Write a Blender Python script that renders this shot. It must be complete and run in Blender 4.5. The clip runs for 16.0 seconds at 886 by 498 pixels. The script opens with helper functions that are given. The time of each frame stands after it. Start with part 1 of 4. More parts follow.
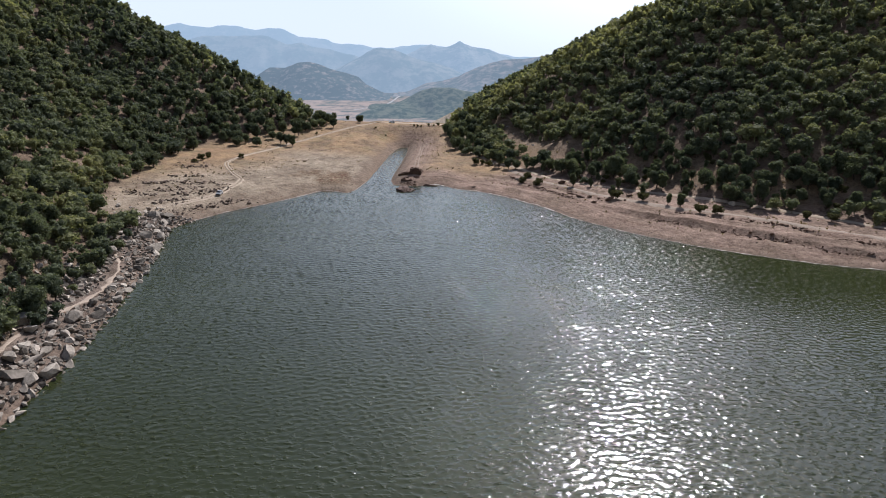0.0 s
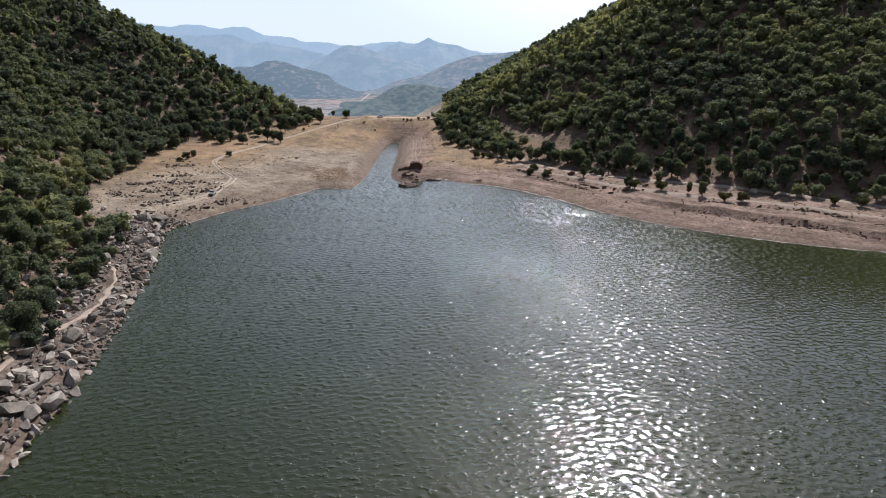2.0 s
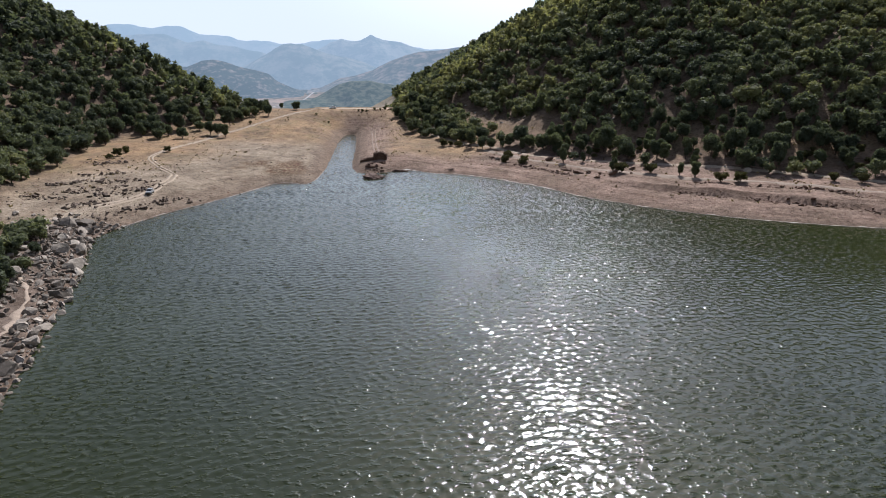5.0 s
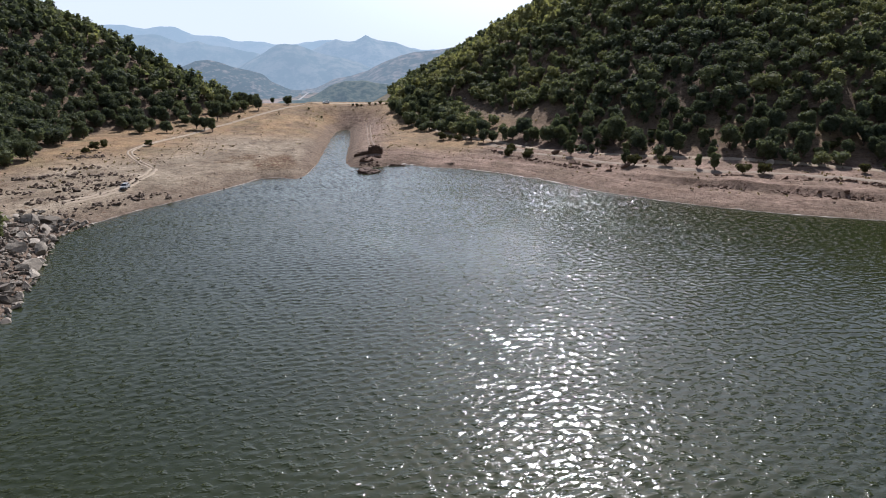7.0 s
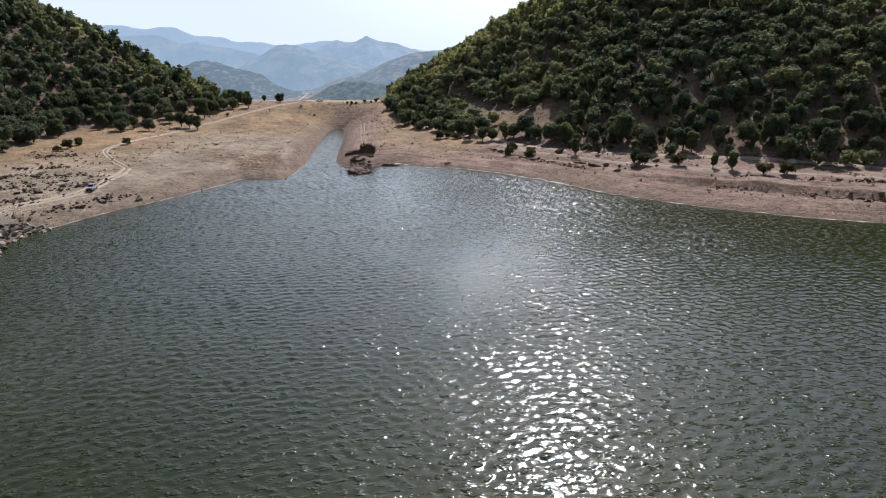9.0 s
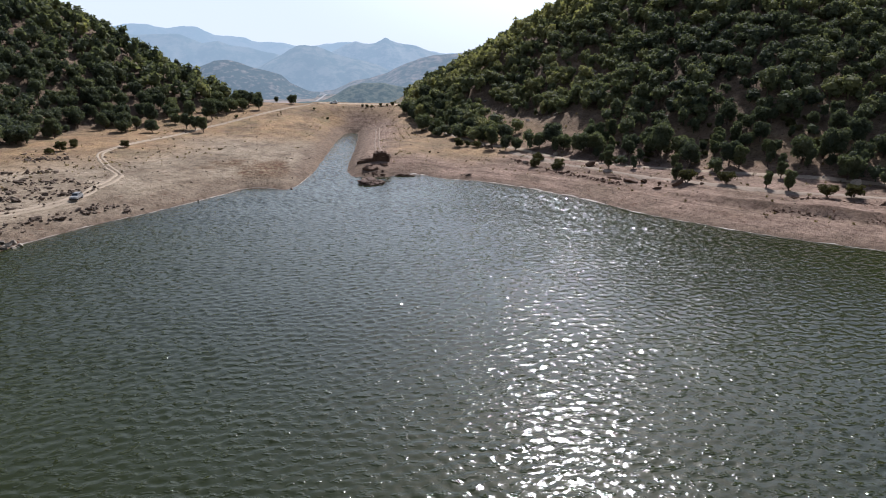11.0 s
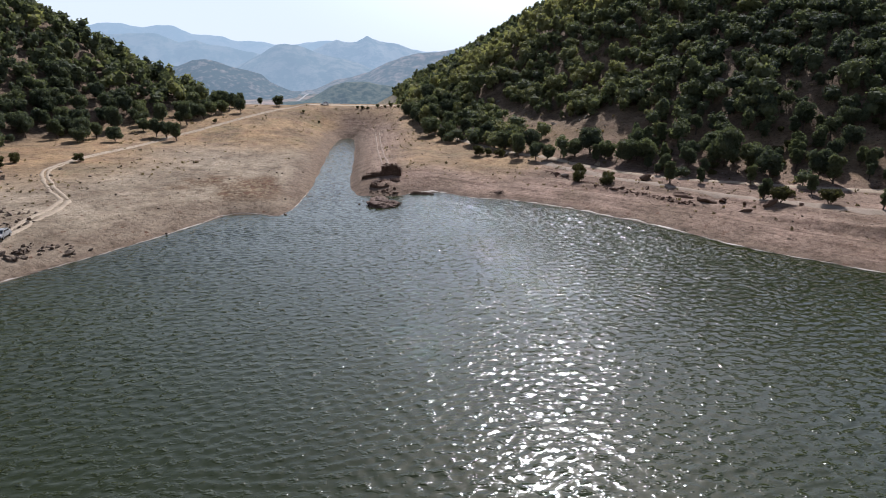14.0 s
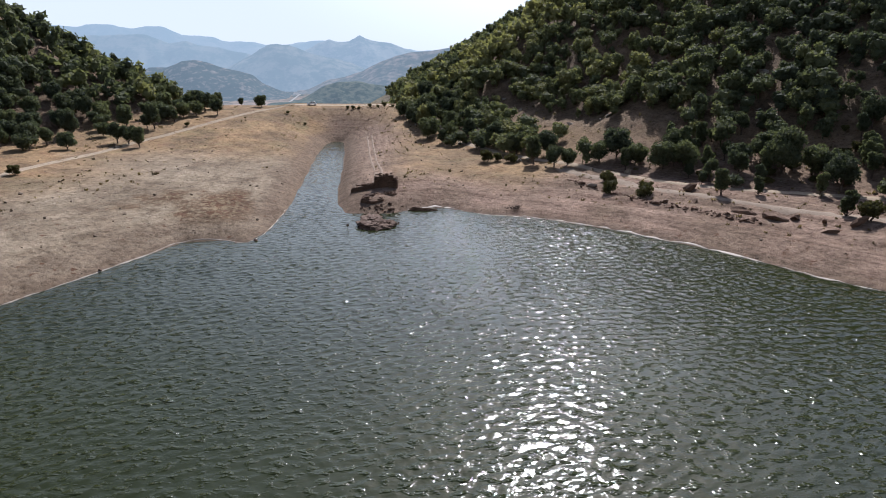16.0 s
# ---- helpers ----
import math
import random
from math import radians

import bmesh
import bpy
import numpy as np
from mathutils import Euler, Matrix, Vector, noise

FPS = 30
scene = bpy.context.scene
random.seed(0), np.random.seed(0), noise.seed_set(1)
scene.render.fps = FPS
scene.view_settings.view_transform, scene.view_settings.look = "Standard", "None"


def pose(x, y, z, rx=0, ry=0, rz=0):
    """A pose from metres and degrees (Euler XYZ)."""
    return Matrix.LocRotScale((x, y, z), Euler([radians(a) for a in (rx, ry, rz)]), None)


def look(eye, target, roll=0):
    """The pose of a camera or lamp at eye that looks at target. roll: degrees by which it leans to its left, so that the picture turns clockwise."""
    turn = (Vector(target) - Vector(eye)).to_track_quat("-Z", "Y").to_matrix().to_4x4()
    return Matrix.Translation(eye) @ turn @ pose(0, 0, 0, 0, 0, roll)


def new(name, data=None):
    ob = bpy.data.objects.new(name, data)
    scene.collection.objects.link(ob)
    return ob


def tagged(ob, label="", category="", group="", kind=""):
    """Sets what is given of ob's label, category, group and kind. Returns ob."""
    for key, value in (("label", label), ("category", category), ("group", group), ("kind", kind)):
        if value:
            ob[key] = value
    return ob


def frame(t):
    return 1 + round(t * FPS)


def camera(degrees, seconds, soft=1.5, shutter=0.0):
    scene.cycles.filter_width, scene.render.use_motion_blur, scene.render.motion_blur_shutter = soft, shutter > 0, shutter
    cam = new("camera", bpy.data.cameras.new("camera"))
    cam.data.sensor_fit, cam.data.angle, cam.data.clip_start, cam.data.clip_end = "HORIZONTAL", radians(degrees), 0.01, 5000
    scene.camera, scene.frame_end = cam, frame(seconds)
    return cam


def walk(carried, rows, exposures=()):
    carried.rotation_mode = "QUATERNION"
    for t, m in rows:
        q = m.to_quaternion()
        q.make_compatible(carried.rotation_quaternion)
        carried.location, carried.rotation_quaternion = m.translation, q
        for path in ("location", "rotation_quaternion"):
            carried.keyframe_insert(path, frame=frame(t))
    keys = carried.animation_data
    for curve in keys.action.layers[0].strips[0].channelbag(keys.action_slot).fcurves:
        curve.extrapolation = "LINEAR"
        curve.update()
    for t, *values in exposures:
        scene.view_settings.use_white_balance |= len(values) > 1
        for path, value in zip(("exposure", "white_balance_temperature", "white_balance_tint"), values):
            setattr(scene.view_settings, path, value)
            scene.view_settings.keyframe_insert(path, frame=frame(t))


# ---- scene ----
cam = camera(72.9, 16.0, soft=1.0)
PATH = [
    (0, (0.899, -1.785, 54.482), (0.932, 0.123, 53.882), 0.9),
    (0.5, (-3.145, 1.255, 53.698), (-3.097, 3.162, 53.096), 0.8),
    (1, (-6.712, 4.352, 52.646), (-6.642, 6.258, 52.043), 0.7),
    (1.5, (-10.308, 7.412, 51.726), (-10.214, 9.316, 51.121), 0.4),
    (2, (-13.243, 10.851, 50.518), (-13.118, 12.753, 49.911), 0.1),
    (2.5, (-15.954, 14.5, 49.424), (-15.79, 16.398, 48.815), -0.0),
    (3, (-18.198, 18.229, 48.072), (-17.996, 20.123, 47.461), -0.2),
    (3.5, (-19.449, 21.883, 46.917), (-19.217, 23.773, 46.305), -0.3),
    (4, (-20.188, 25.345, 45.841), (-19.929, 27.231, 45.227), -0.4),
    (6.5, (-20.19, 42.701, 39.329), (-19.886, 44.581, 38.718), -0.9),
    (7, (-19.597, 45.949, 38.237), (-19.293, 47.829, 37.627), -0.8),
    (7.5, (-18.752, 49.411, 37.092), (-18.449, 51.291, 36.482), -0.8),
    (8, (-17.887, 52.641, 36.129), (-17.584, 54.522, 35.52), -0.8),
    (10.5, (-13.761, 71.616, 35.113), (-13.482, 73.504, 34.512), -0.4),
    (11, (-14.088, 76.776, 35.12), (-13.833, 78.668, 34.522), 0.1),
    (11.5, (-14.996, 82.281, 35.175), (-14.752, 84.174, 34.578), 0.5),
    (12, (-16.459, 87.854, 35.147), (-16.218, 89.746, 34.546), 0.4),
    (12.5, (-17.956, 93.712, 34.888), (-17.698, 95.602, 34.287), 0.2),
    (13, (-19.251, 99.777, 34.43), (-18.973, 101.664, 33.828), -0.0),
    (13.5, (-20.122, 106.049, 34.099), (-19.826, 107.934, 33.497), -0.2),
    (14, (-20.539, 112.444, 33.871), (-20.23, 114.326, 33.269), -0.2),
    (14.5, (-20.57, 119.0, 33.557), (-20.254, 120.88, 32.955), -0.4),
    (15, (-20.2, 125.533, 33.029), (-19.879, 127.413, 32.426), -0.5),
    (15.5, (-19.235, 132.28, 32.378), (-18.914, 134.16, 31.775), -0.6),
    (16, (-18.495, 139.131, 31.817), (-18.17, 141.009, 31.213), -0.7),
]
walk(cam, [(t, look(eye, target, roll)) for t, eye, target, roll in PATH], [(0, 0.40, 5950, 15), (16, 0.40, 5950, 15)])

# ---- world and sun ----
SUN_AZ, SUN_EL = 23.2, 43.5
sa, se = radians(SUN_AZ), radians(SUN_EL)
world = bpy.data.worlds.new("sky")
scene.world = world
world.use_nodes = True
wn = world.node_tree.nodes
sky = wn.new("ShaderNodeTexSky")
sky.sky_type, sky.sun_disc = "NISHITA", False
sky.sun_elevation, sky.sun_rotation = radians(SUN_EL), radians(SUN_AZ)
sky.altitude, sky.air_density, sky.dust_density, sky.ozone_density = 900, 1.0, 3.0, 1.6
wn["Background"].inputs["Strength"].default_value = 0.135
haze = wn.new("ShaderNodeMix")
haze.data_type = "RGBA"
haze.inputs[7].default_value = (4.75, 5.25, 5.65, 1)
dim = wn.new("ShaderNodeVectorMath")
dim.operation = "SCALE"
dim.inputs["Scale"].default_value = 0.45
world.node_tree.links.new(sky.outputs[0], dim.inputs[0])
world.node_tree.links.new(dim.outputs[0], haze.inputs[6])
# the haze lies along the horizon and thins out overhead
up = wn.new("ShaderNodeSeparateXYZ")
thin = wn.new("ShaderNodeMapRange")
thin.interpolation_type = "SMOOTHSTEP"
thin.inputs[1].default_value, thin.inputs[2].default_value, thin.inputs[3].default_value, thin.inputs[4].default_value = 0.16, 0.60, 0.94, 0.03
world.node_tree.links.new(wn.new("ShaderNodeTexCoord").outputs["Generated"], up.inputs[0])
world.node_tree.links.new(up.outputs[2], thin.inputs[0])
world.node_tree.links.new(thin.outputs[0], haze.inputs[0])
# and is brighter about the sun
toward = wn.new("ShaderNodeVectorMath")
toward.operation = "DOT_PRODUCT"
toward.inputs[1].default_value = (math.sin(sa) * math.cos(se), math.cos(sa) * math.cos(se), math.sin(se))
world.node_tree.links.new(up.inputs[0].links[0].from_socket, toward.inputs[0])
near_sun = wn.new("ShaderNodeMapRange")
near_sun.interpolation_type = "SMOOTHERSTEP"
near_sun.inputs[1].default_value, near_sun.inputs[2].default_value, near_sun.inputs[3].default_value, near_sun.inputs[4].default_value = 0.66, 0.98, 1.0, 2.1
world.node_tree.links.new(toward.outputs["Value"], near_sun.inputs[0])
glow = wn.new("ShaderNodeVectorMath")
glow.operation = "SCALE"
world.node_tree.links.new(haze.outputs[2], glow.inputs[0])
world.node_tree.links.new(near_sun.outputs[0], glow.inputs["Scale"])
world.node_tree.links.new(glow.outputs[0], wn["Background"].inputs[0])
sun = new("sun", bpy.data.lights.new("sun", "SUN"))
sun.data.energy, sun.data.angle, sun.data.color = 5.0, radians(0.55), (1.0, 0.965, 0.91)
sun.matrix_world = look((900 * math.sin(sa) * math.cos(se), 900 * math.cos(sa) * math.cos(se), 900 * math.sin(se)), (0, 0, 0))


# ---- materials ----
def material(name, rough=0.9, spec=0.25):
    m = bpy.data.materials.new(name)
    m.use_nodes = True
    b = m.node_tree.nodes["Principled BSDF"]
    b.inputs["Roughness"].default_value = rough
    b.inputs["Specular IOR Level"].default_value = spec
    return m, m.node_tree, b


def add(tree, kind, **values):
    n = tree.nodes.new(kind)
    for key, v in values.items():
        n.inputs[key].default_value = v
    return n


def noise_tex(tree, scale, detail=4.0, rough=0.6, stretch=None, space="Object"):
    """Noise in metres: scale is in features per metre."""
    co = tree.nodes.new("ShaderNodeTexCoord")
    n = add(tree, "ShaderNodeTexNoise", Scale=scale, Detail=detail, Roughness=rough)
    if stretch:
        mp = tree.nodes.new("ShaderNodeMapping")
        mp.inputs["Scale"].default_value = stretch
        tree.links.new(co.outputs[space], mp.inputs[0])
        tree.links.new(mp.outputs[0], n.inputs["Vector"])
    else:
        tree.links.new(co.outputs[space], n.inputs["Vector"])
    return n.outputs[0]


def ramp(tree, fac, stops):
    r = tree.nodes.new("ShaderNodeValToRGB")
    e = r.color_ramp.elements
    while len(e) < len(stops):
        e.new(0.5)
    for el, (p, c) in zip(e, stops):
        el.position, el.color = p, (*c, 1) if len(c) == 3 else c
    tree.links.new(fac, r.inputs[0])
    return r.outputs[0]


def mix(tree, fac, a, b, how="MIX"):
    n = tree.nodes.new("ShaderNodeMix")
    n.data_type, n.blend_type = "RGBA", how
    for socket, v in ((n.inputs[0], fac), (n.inputs[6], a), (n.inputs[7], b)):
        if isinstance(v, (int, float)):
            socket.default_value = v
        elif isinstance(v, tuple):
            socket.default_value = (*v, 1)
        else:
            tree.links.new(v, socket)
    return n.outputs[2]


def maths(tree, how, a, b=0.0):
    n = tree.nodes.new("ShaderNodeMath")
    n.operation = how
    for socket, v in zip(n.inputs, (a, b)):
        if isinstance(v, (int, float)):
            socket.default_value = v
        else:
            tree.links.new(v, socket)
    return n.outputs[0]


def spread(tree, v, lo, hi):
    n = add(tree, "ShaderNodeMapRange")
    n.inputs[1].default_value, n.inputs[2].default_value = lo, hi
    n.interpolation_type = "SMOOTHSTEP"
    tree.links.new(v, n.inputs[0])
    return n.outputs[0]


def attribute(tree, name):
    n = tree.nodes.new("ShaderNodeAttribute")
    n.attribute_name = name
    return n.outputs["Fac"]


def bump(tree, shader, height, strength, distance):
    n = add(tree, "ShaderNodeBump", Strength=strength, Distance=distance)
    tree.links.new(height, n.inputs["Height"])
    tree.links.new(n.outputs[0], shader.inputs["Normal"])
    return n


def ground_material():
    m, t, b = material("dry_ground", 0.95, 0.1)
    big, mid, fine = noise_tex(t, 0.03, 6, 0.6), noise_tex(t, 0.16, 7, 0.7), noise_tex(t, 1.1, 9, 0.78)
    co = t.nodes.new("ShaderNodeCombineXYZ")
    pos = t.nodes.new("ShaderNodeSeparateXYZ")
    t.links.new(t.nodes.new("ShaderNodeTexCoord").outputs["Object"], pos.inputs[0])
    t.links.new(maths(t, "MULTIPLY", attribute(t, "edge"), 0.45), co.inputs[0])
    t.links.new(maths(t, "MULTIPLY", maths(t, "ADD", pos.outputs[0], pos.outputs[1]), 0.02), co.inputs[1])
    t.links.new(maths(t, "MULTIPLY", maths(t, "SUBTRACT", pos.outputs[0], pos.outputs[1]), 0.03), co.inputs[2])
    lines = add(t, "ShaderNodeTexNoise", Scale=1.0, Detail=7.0, Roughness=0.68)
    t.links.new(co.outputs[0], lines.inputs["Vector"])
    streak = lines.outputs[0]
    grass = ramp(t, big, [(0.32, (0.246, 0.175, 0.101)), (0.45, (0.290, 0.214, 0.127)), (0.58, (0.239, 0.179, 0.109)), (0.70, (0.334, 0.251, 0.166))])
    grass = mix(t, spread(t, mid, 0.48, 0.68), grass, (0.226, 0.148, 0.094))
    grass = mix(t, spread(t, noise_tex(t, 0.09, 6, 0.7), 0.56, 0.70), grass, (0.363, 0.285, 0.195))
    grass = mix(t, spread(t, noise_tex(t, 0.055, 7, 0.72), 0.53, 0.62), grass, (0.215, 0.176, 0.100))
    silt = ramp(t, streak, [(0.30, (0.195, 0.167, 0.128)), (0.45, (0.258, 0.229, 0.181)), (0.58, (0.297, 0.268, 0.217)), (0.72, (0.220, 0.187, 0.142))])
    clay = ramp(t, streak, [(0.30, (0.100, 0.070, 0.055)), (0.42, (0.180, 0.131, 0.107)), (0.53, (0.275, 0.212, 0.178)), (0.66, (0.125, 0.090, 0.073))])
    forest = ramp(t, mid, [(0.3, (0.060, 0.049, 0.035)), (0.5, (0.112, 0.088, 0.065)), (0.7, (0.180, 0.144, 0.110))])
    c = mix(t, attribute(t, "silt"), grass, silt)
    c = mix(t, attribute(t, "clay"), c, clay)
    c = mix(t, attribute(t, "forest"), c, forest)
    rocky = ramp(t, mid, [(0.3, (0.054, 0.046, 0.040)), (0.5, (0.109, 0.093, 0.083)), (0.7, (0.189, 0.163, 0.145))])
    c = mix(t, attribute(t, "rocky"), c, rocky)
    crack = spread(t, noise_tex(t, 0.9, 4, 0.6), 0.42, 0.56)
    c = mix(t, maths(t, "MULTIPLY", attribute(t, "scrub"), 0.7), c, (0.155, 0.125, 0.078))
    c = mix(t, maths(t, "MULTIPLY", attribute(t, "scrub"), crack), c, (0.094, 0.057, 0.037))
    c = mix(t, attribute(t, "wet"), c, (0.130, 0.102, 0.080))
    far = ramp(t, noise_tex(t, 0.006, 8, 0.65, (1.0, 0.35, 1.0)), [(0.38, (0.07, 0.085, 0.055)), (0.5, (0.16, 0.148, 0.115)), (0.66, (0.30, 0.27, 0.22))])
    c = mix(t, attribute(t, "valley"), c, far)
    c = mix(t, 1.0, c, ramp(t, fine, [(0.34, (0.38, 0.35, 0.32)), (0.47, (0.90, 0.90, 0.89)), (0.62, (1.20, 1.19, 1.16))]), "MULTIPLY")
    c = mix(t, 1.0, c, ramp(t, noise_tex(t, 0.33, 5, 0.7), [(0.36, (0.74, 0.71, 0.68)), (0.50, (1.0, 1.0, 1.0)), (0.64, (1.16, 1.15, 1.13))]), "MULTIPLY")
    c = mix(t, spread(t, noise_tex(t, 0.62, 3, 0.55), 0.66, 0.70), c, (0.10, 0.06, 0.04))
    c = mix(t, 1.0, c, (1.06, 0.965, 0.885), "MULTIPLY")
    t.links.new(c, b.inputs["Base Color"])
    bump(t, b, maths(t, "ADD", fine, maths(t, "MULTIPLY", mid, 2.0)), 0.8, 0.4)
    return m


def water_material():
    m, t, b = material("lake_water", 0.078, 0.5)
    b.inputs["IOR"].default_value = 1.333
    tone = noise_tex(t, 0.02, 3, 0.5, (0.6, 1.0, 1.0))
    t.links.new(ramp(t, tone, [(0.35, (0.0170, 0.0208, 0.0066)), (0.65, (0.0220, 0.0265, 0.0088))]), b.inputs["Base Color"])
    gust = maths(t, "ADD", maths(t, "MULTIPLY", spread(t, noise_tex(t, 0.035, 4, 0.55, (0.4, 1.0, 1.0)), 0.3, 0.68), 0.6), 0.6)
    chop = maths(t, "MULTIPLY", noise_tex(t, 2.3, 2, 0.5, (0.6, 1.0, 1.0)), 0.040)
    crest = maths(t, "MULTIPLY", spread(t, noise_tex(t, 1.25, 2, 0.55, (0.62, 1.0, 1.0)), 0.50, 0.80), 0.13)
    h = maths(t, "MULTIPLY", maths(t, "MULTIPLY", maths(t, "ADD", chop, crest), attribute(t, "open")), gust)
    bump(t, b, h, 1.0, 1.0)
    return m


def foliage_material(name, dark, mid, light, see=0.3):
    m, t, b = material(name, 0.75, 0.08)
    geo = t.nodes.new("ShaderNodeNewGeometry")
    info = t.nodes.new("ShaderNodeObjectInfo")
    tint = maths(t, "ADD", attribute(t, "tint"), maths(t, "MULTIPLY", maths(t, "SUBTRACT", info.outputs["Random"], 0.5), 0.35))
    c = ramp(t, tint, [(0.0, dark), (0.5, mid), (1.0, light)])
    c = mix(t, geo.outputs["Random Per Island"], mix(t, 1.0, c, (0.74, 0.75, 0.74), "MULTIPLY"), mix(t, 1.0, c, (1.24, 1.22, 1.12), "MULTIPLY"))
    t.links.new(c, b.inputs["Base Color"])
    glow = t.nodes.new("ShaderNodeBsdfTranslucent")
    t.links.new(mix(t, 1.0, c, (1.45, 1.50, 1.0), "MULTIPLY"), glow.inputs["Color"])
    ms = add(t, "ShaderNodeMixShader", Fac=see)
    t.links.new(b.outputs[0], ms.inputs[1])
    t.links.new(glow.outputs[0], ms.inputs[2])
    t.links.new(ms.outputs[0], t.nodes["Material Output"].inputs[0])
    return m


def mottled(name, dark, light, scale, rough=0.9, relief=0.05, spec=0.2, grain=9.0, vary=0.0):
    m, t, b = material(name, rough, spec)
    info = t.nodes.new("ShaderNodeObjectInfo")
    a, f = noise_tex(t, scale, 5, 0.65), noise_tex(t, scale * grain, 5, 0.7)
    c = ramp(t, a, [(0.3, dark), (0.7, light)])
    c = mix(t, 0.6, c, ramp(t, f, [(0.3, (0.5, 0.48, 0.46)), (0.6, (1, 1, 1))]), "MULTIPLY")
    c = mix(t, 1.0, c, ramp(t, info.outputs["Random"], [(0.0, (0.72, 0.70, 0.68)), (1.0, (1.12, 1.1, 1.08))]), "MULTIPLY")
    if vary:
        geo = t.nodes.new("ShaderNodeNewGeometry")
        chance = maths(t, "FRACT", maths(t, "ADD", geo.outputs["Random Per Island"], info.outputs["Random"]))
        c = mix(t, 1.0, c, ramp(t, chance, [(0.0, (1 - vary, 1 - vary * 1.03, 1 - vary * 1.06)), (0.75, (1, 1, 1)), (1.0, (1 + 0.5 * vary, 1 + 0.5 * vary, 1 + 0.48 * vary))]), "MULTIPLY")
    t.links.new(c, b.inputs["Base Color"])
    if relief:
        bump(t, b, f, 0.8, relief)
    return m


def plain(name, colour, rough=0.5, metal=0.0, spec=0.5, wear=0.12):
    m, t, b = material(name, rough, spec)
    b.inputs["Metallic"].default_value = metal
    dull = tuple(v * (1 - wear) for v in colour)
    t.links.new(ramp(t, noise_tex(t, 3.0, 4), [(0.35, dull), (0.65, colour)]), b.inputs["Base Color"])
    return m


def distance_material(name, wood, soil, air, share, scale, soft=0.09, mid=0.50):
    """A far range: woods and bare slopes, with haze painted on as air-coloured emission."""
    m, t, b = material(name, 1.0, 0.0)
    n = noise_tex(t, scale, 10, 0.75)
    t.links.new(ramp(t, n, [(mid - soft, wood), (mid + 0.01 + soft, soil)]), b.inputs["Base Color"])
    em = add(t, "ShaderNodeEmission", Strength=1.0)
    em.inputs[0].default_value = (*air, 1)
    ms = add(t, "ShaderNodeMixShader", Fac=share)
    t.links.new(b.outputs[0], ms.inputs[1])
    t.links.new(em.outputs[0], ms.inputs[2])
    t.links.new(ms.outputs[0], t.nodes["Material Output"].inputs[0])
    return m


GROUND = ground_material()
WATER = water_material()
LEAF = foliage_material("oak_foliage", (0.062, 0.074, 0.051), (0.108, 0.120, 0.067), (0.205, 0.200, 0.094), 0.36)
SCRUB_LEAF = foliage_material("scrub_foliage", (0.060, 0.058, 0.026), (0.085, 0.078, 0.034), (0.115, 0.098, 0.045))
DRY_GRASS = foliage_material("dry_grass", (0.10, 0.075, 0.045), (0.20, 0.15, 0.085), (0.32, 0.25, 0.15), 0.2)
BARK = mottled("bark", (0.07, 0.05, 0.038), (0.16, 0.125, 0.10), 2.5, 0.95, 0.03)
ROCK = mottled("grey_rock", (0.18, 0.158, 0.128), (0.44, 0.39, 0.325), 0.8, 0.9, 0.06, vary=0.55)
PALE_ROCK = mottled("pale_rock", (0.28, 0.24, 0.195), (0.45, 0.395, 0.33), 0.6, 0.9, 0.05)
DARK_ROCK = mottled("brown_rock", (0.075, 0.045, 0.030), (0.20, 0.125, 0.085), 0.9, 0.9, 0.06)
FIELD_STONE = mottled("field_stone", (0.085, 0.062, 0.046), (0.24, 0.185, 0.14), 0.9, 0.9, 0.05, vary=0.5)
MUD = mottled("red_mud", (0.10, 0.062, 0.045), (0.20, 0.13, 0.095), 0.7, 0.85, 0.06)
TRACK = mottled("dusty_track", (0.38, 0.31, 0.23), (0.49, 0.41, 0.31), 0.35, 0.95, 0.03, 0.1)
EARTH_ROAD = mottled("earth_road", (0.38, 0.305, 0.22), (0.50, 0.41, 0.31), 0.35, 0.95, 0.03, 0.1)
BENCH = mottled("bench_sand", (0.235, 0.188, 0.145), (0.33, 0.270, 0.212), 0.35, 0.95, 0.03, 0.1)
RUT = mottled("faint_rut", (0.215, 0.165, 0.128), (0.275, 0.213, 0.165), 0.35, 0.95, 0.03, 0.1)
FOAM = mottled("foam_line", (0.33, 0.28, 0.235), (0.55, 0.50, 0.445), 1.2, 0.7, 0.02)
WOOD = mottled("grey_driftwood", (0.05, 0.035, 0.028), (0.14, 0.10, 0.08), 3.0, 0.9, 0.03)


# ---- the lie of the land ----
WEST = [(-58, -420), (-61, -150), (-63, 0), (-65, 78), (-66, 96), (-68, 109), (-70, 122), (-74, 141), (-78, 161), (-86, 190),
        (-83, 200), (-75, 214), (-65, 226.5), (-53, 244), (-48, 252), (-41, 252), (-36, 249.5), (-33, 257), (-30.5, 275), (-28, 318),
        (-26, 355), (-23, 384), (-21, 389), (-18.6, 390.5)]
EAST = [(-16.4, 389), (-15.4, 383), (-16.6, 335), (-18.6, 297), (-19, 278), (-17.5, 268), (-8, 265.5), (-4, 267.5), (4, 268.5), (11, 261), (22, 254.3),
        (34, 242), (45, 226), (51, 213), (58, 203), (66, 193.5), (75, 184.5), (90, 173), (108, 163), (128, 156), (190, 140), (320, 60), (340, -420)]
LEFT_FOOT = [(-90, -3500), (-72, -400), (-76, 0), (-80, 78), (-84, 110), (-90, 145), (-98, 175), (-112, 200), (-122, 240), (-124, 290), (-120, 335), (-106, 362), (-86, 392), (-80, 425), (-100, 520), (-180, 800), (-900, 6000)]
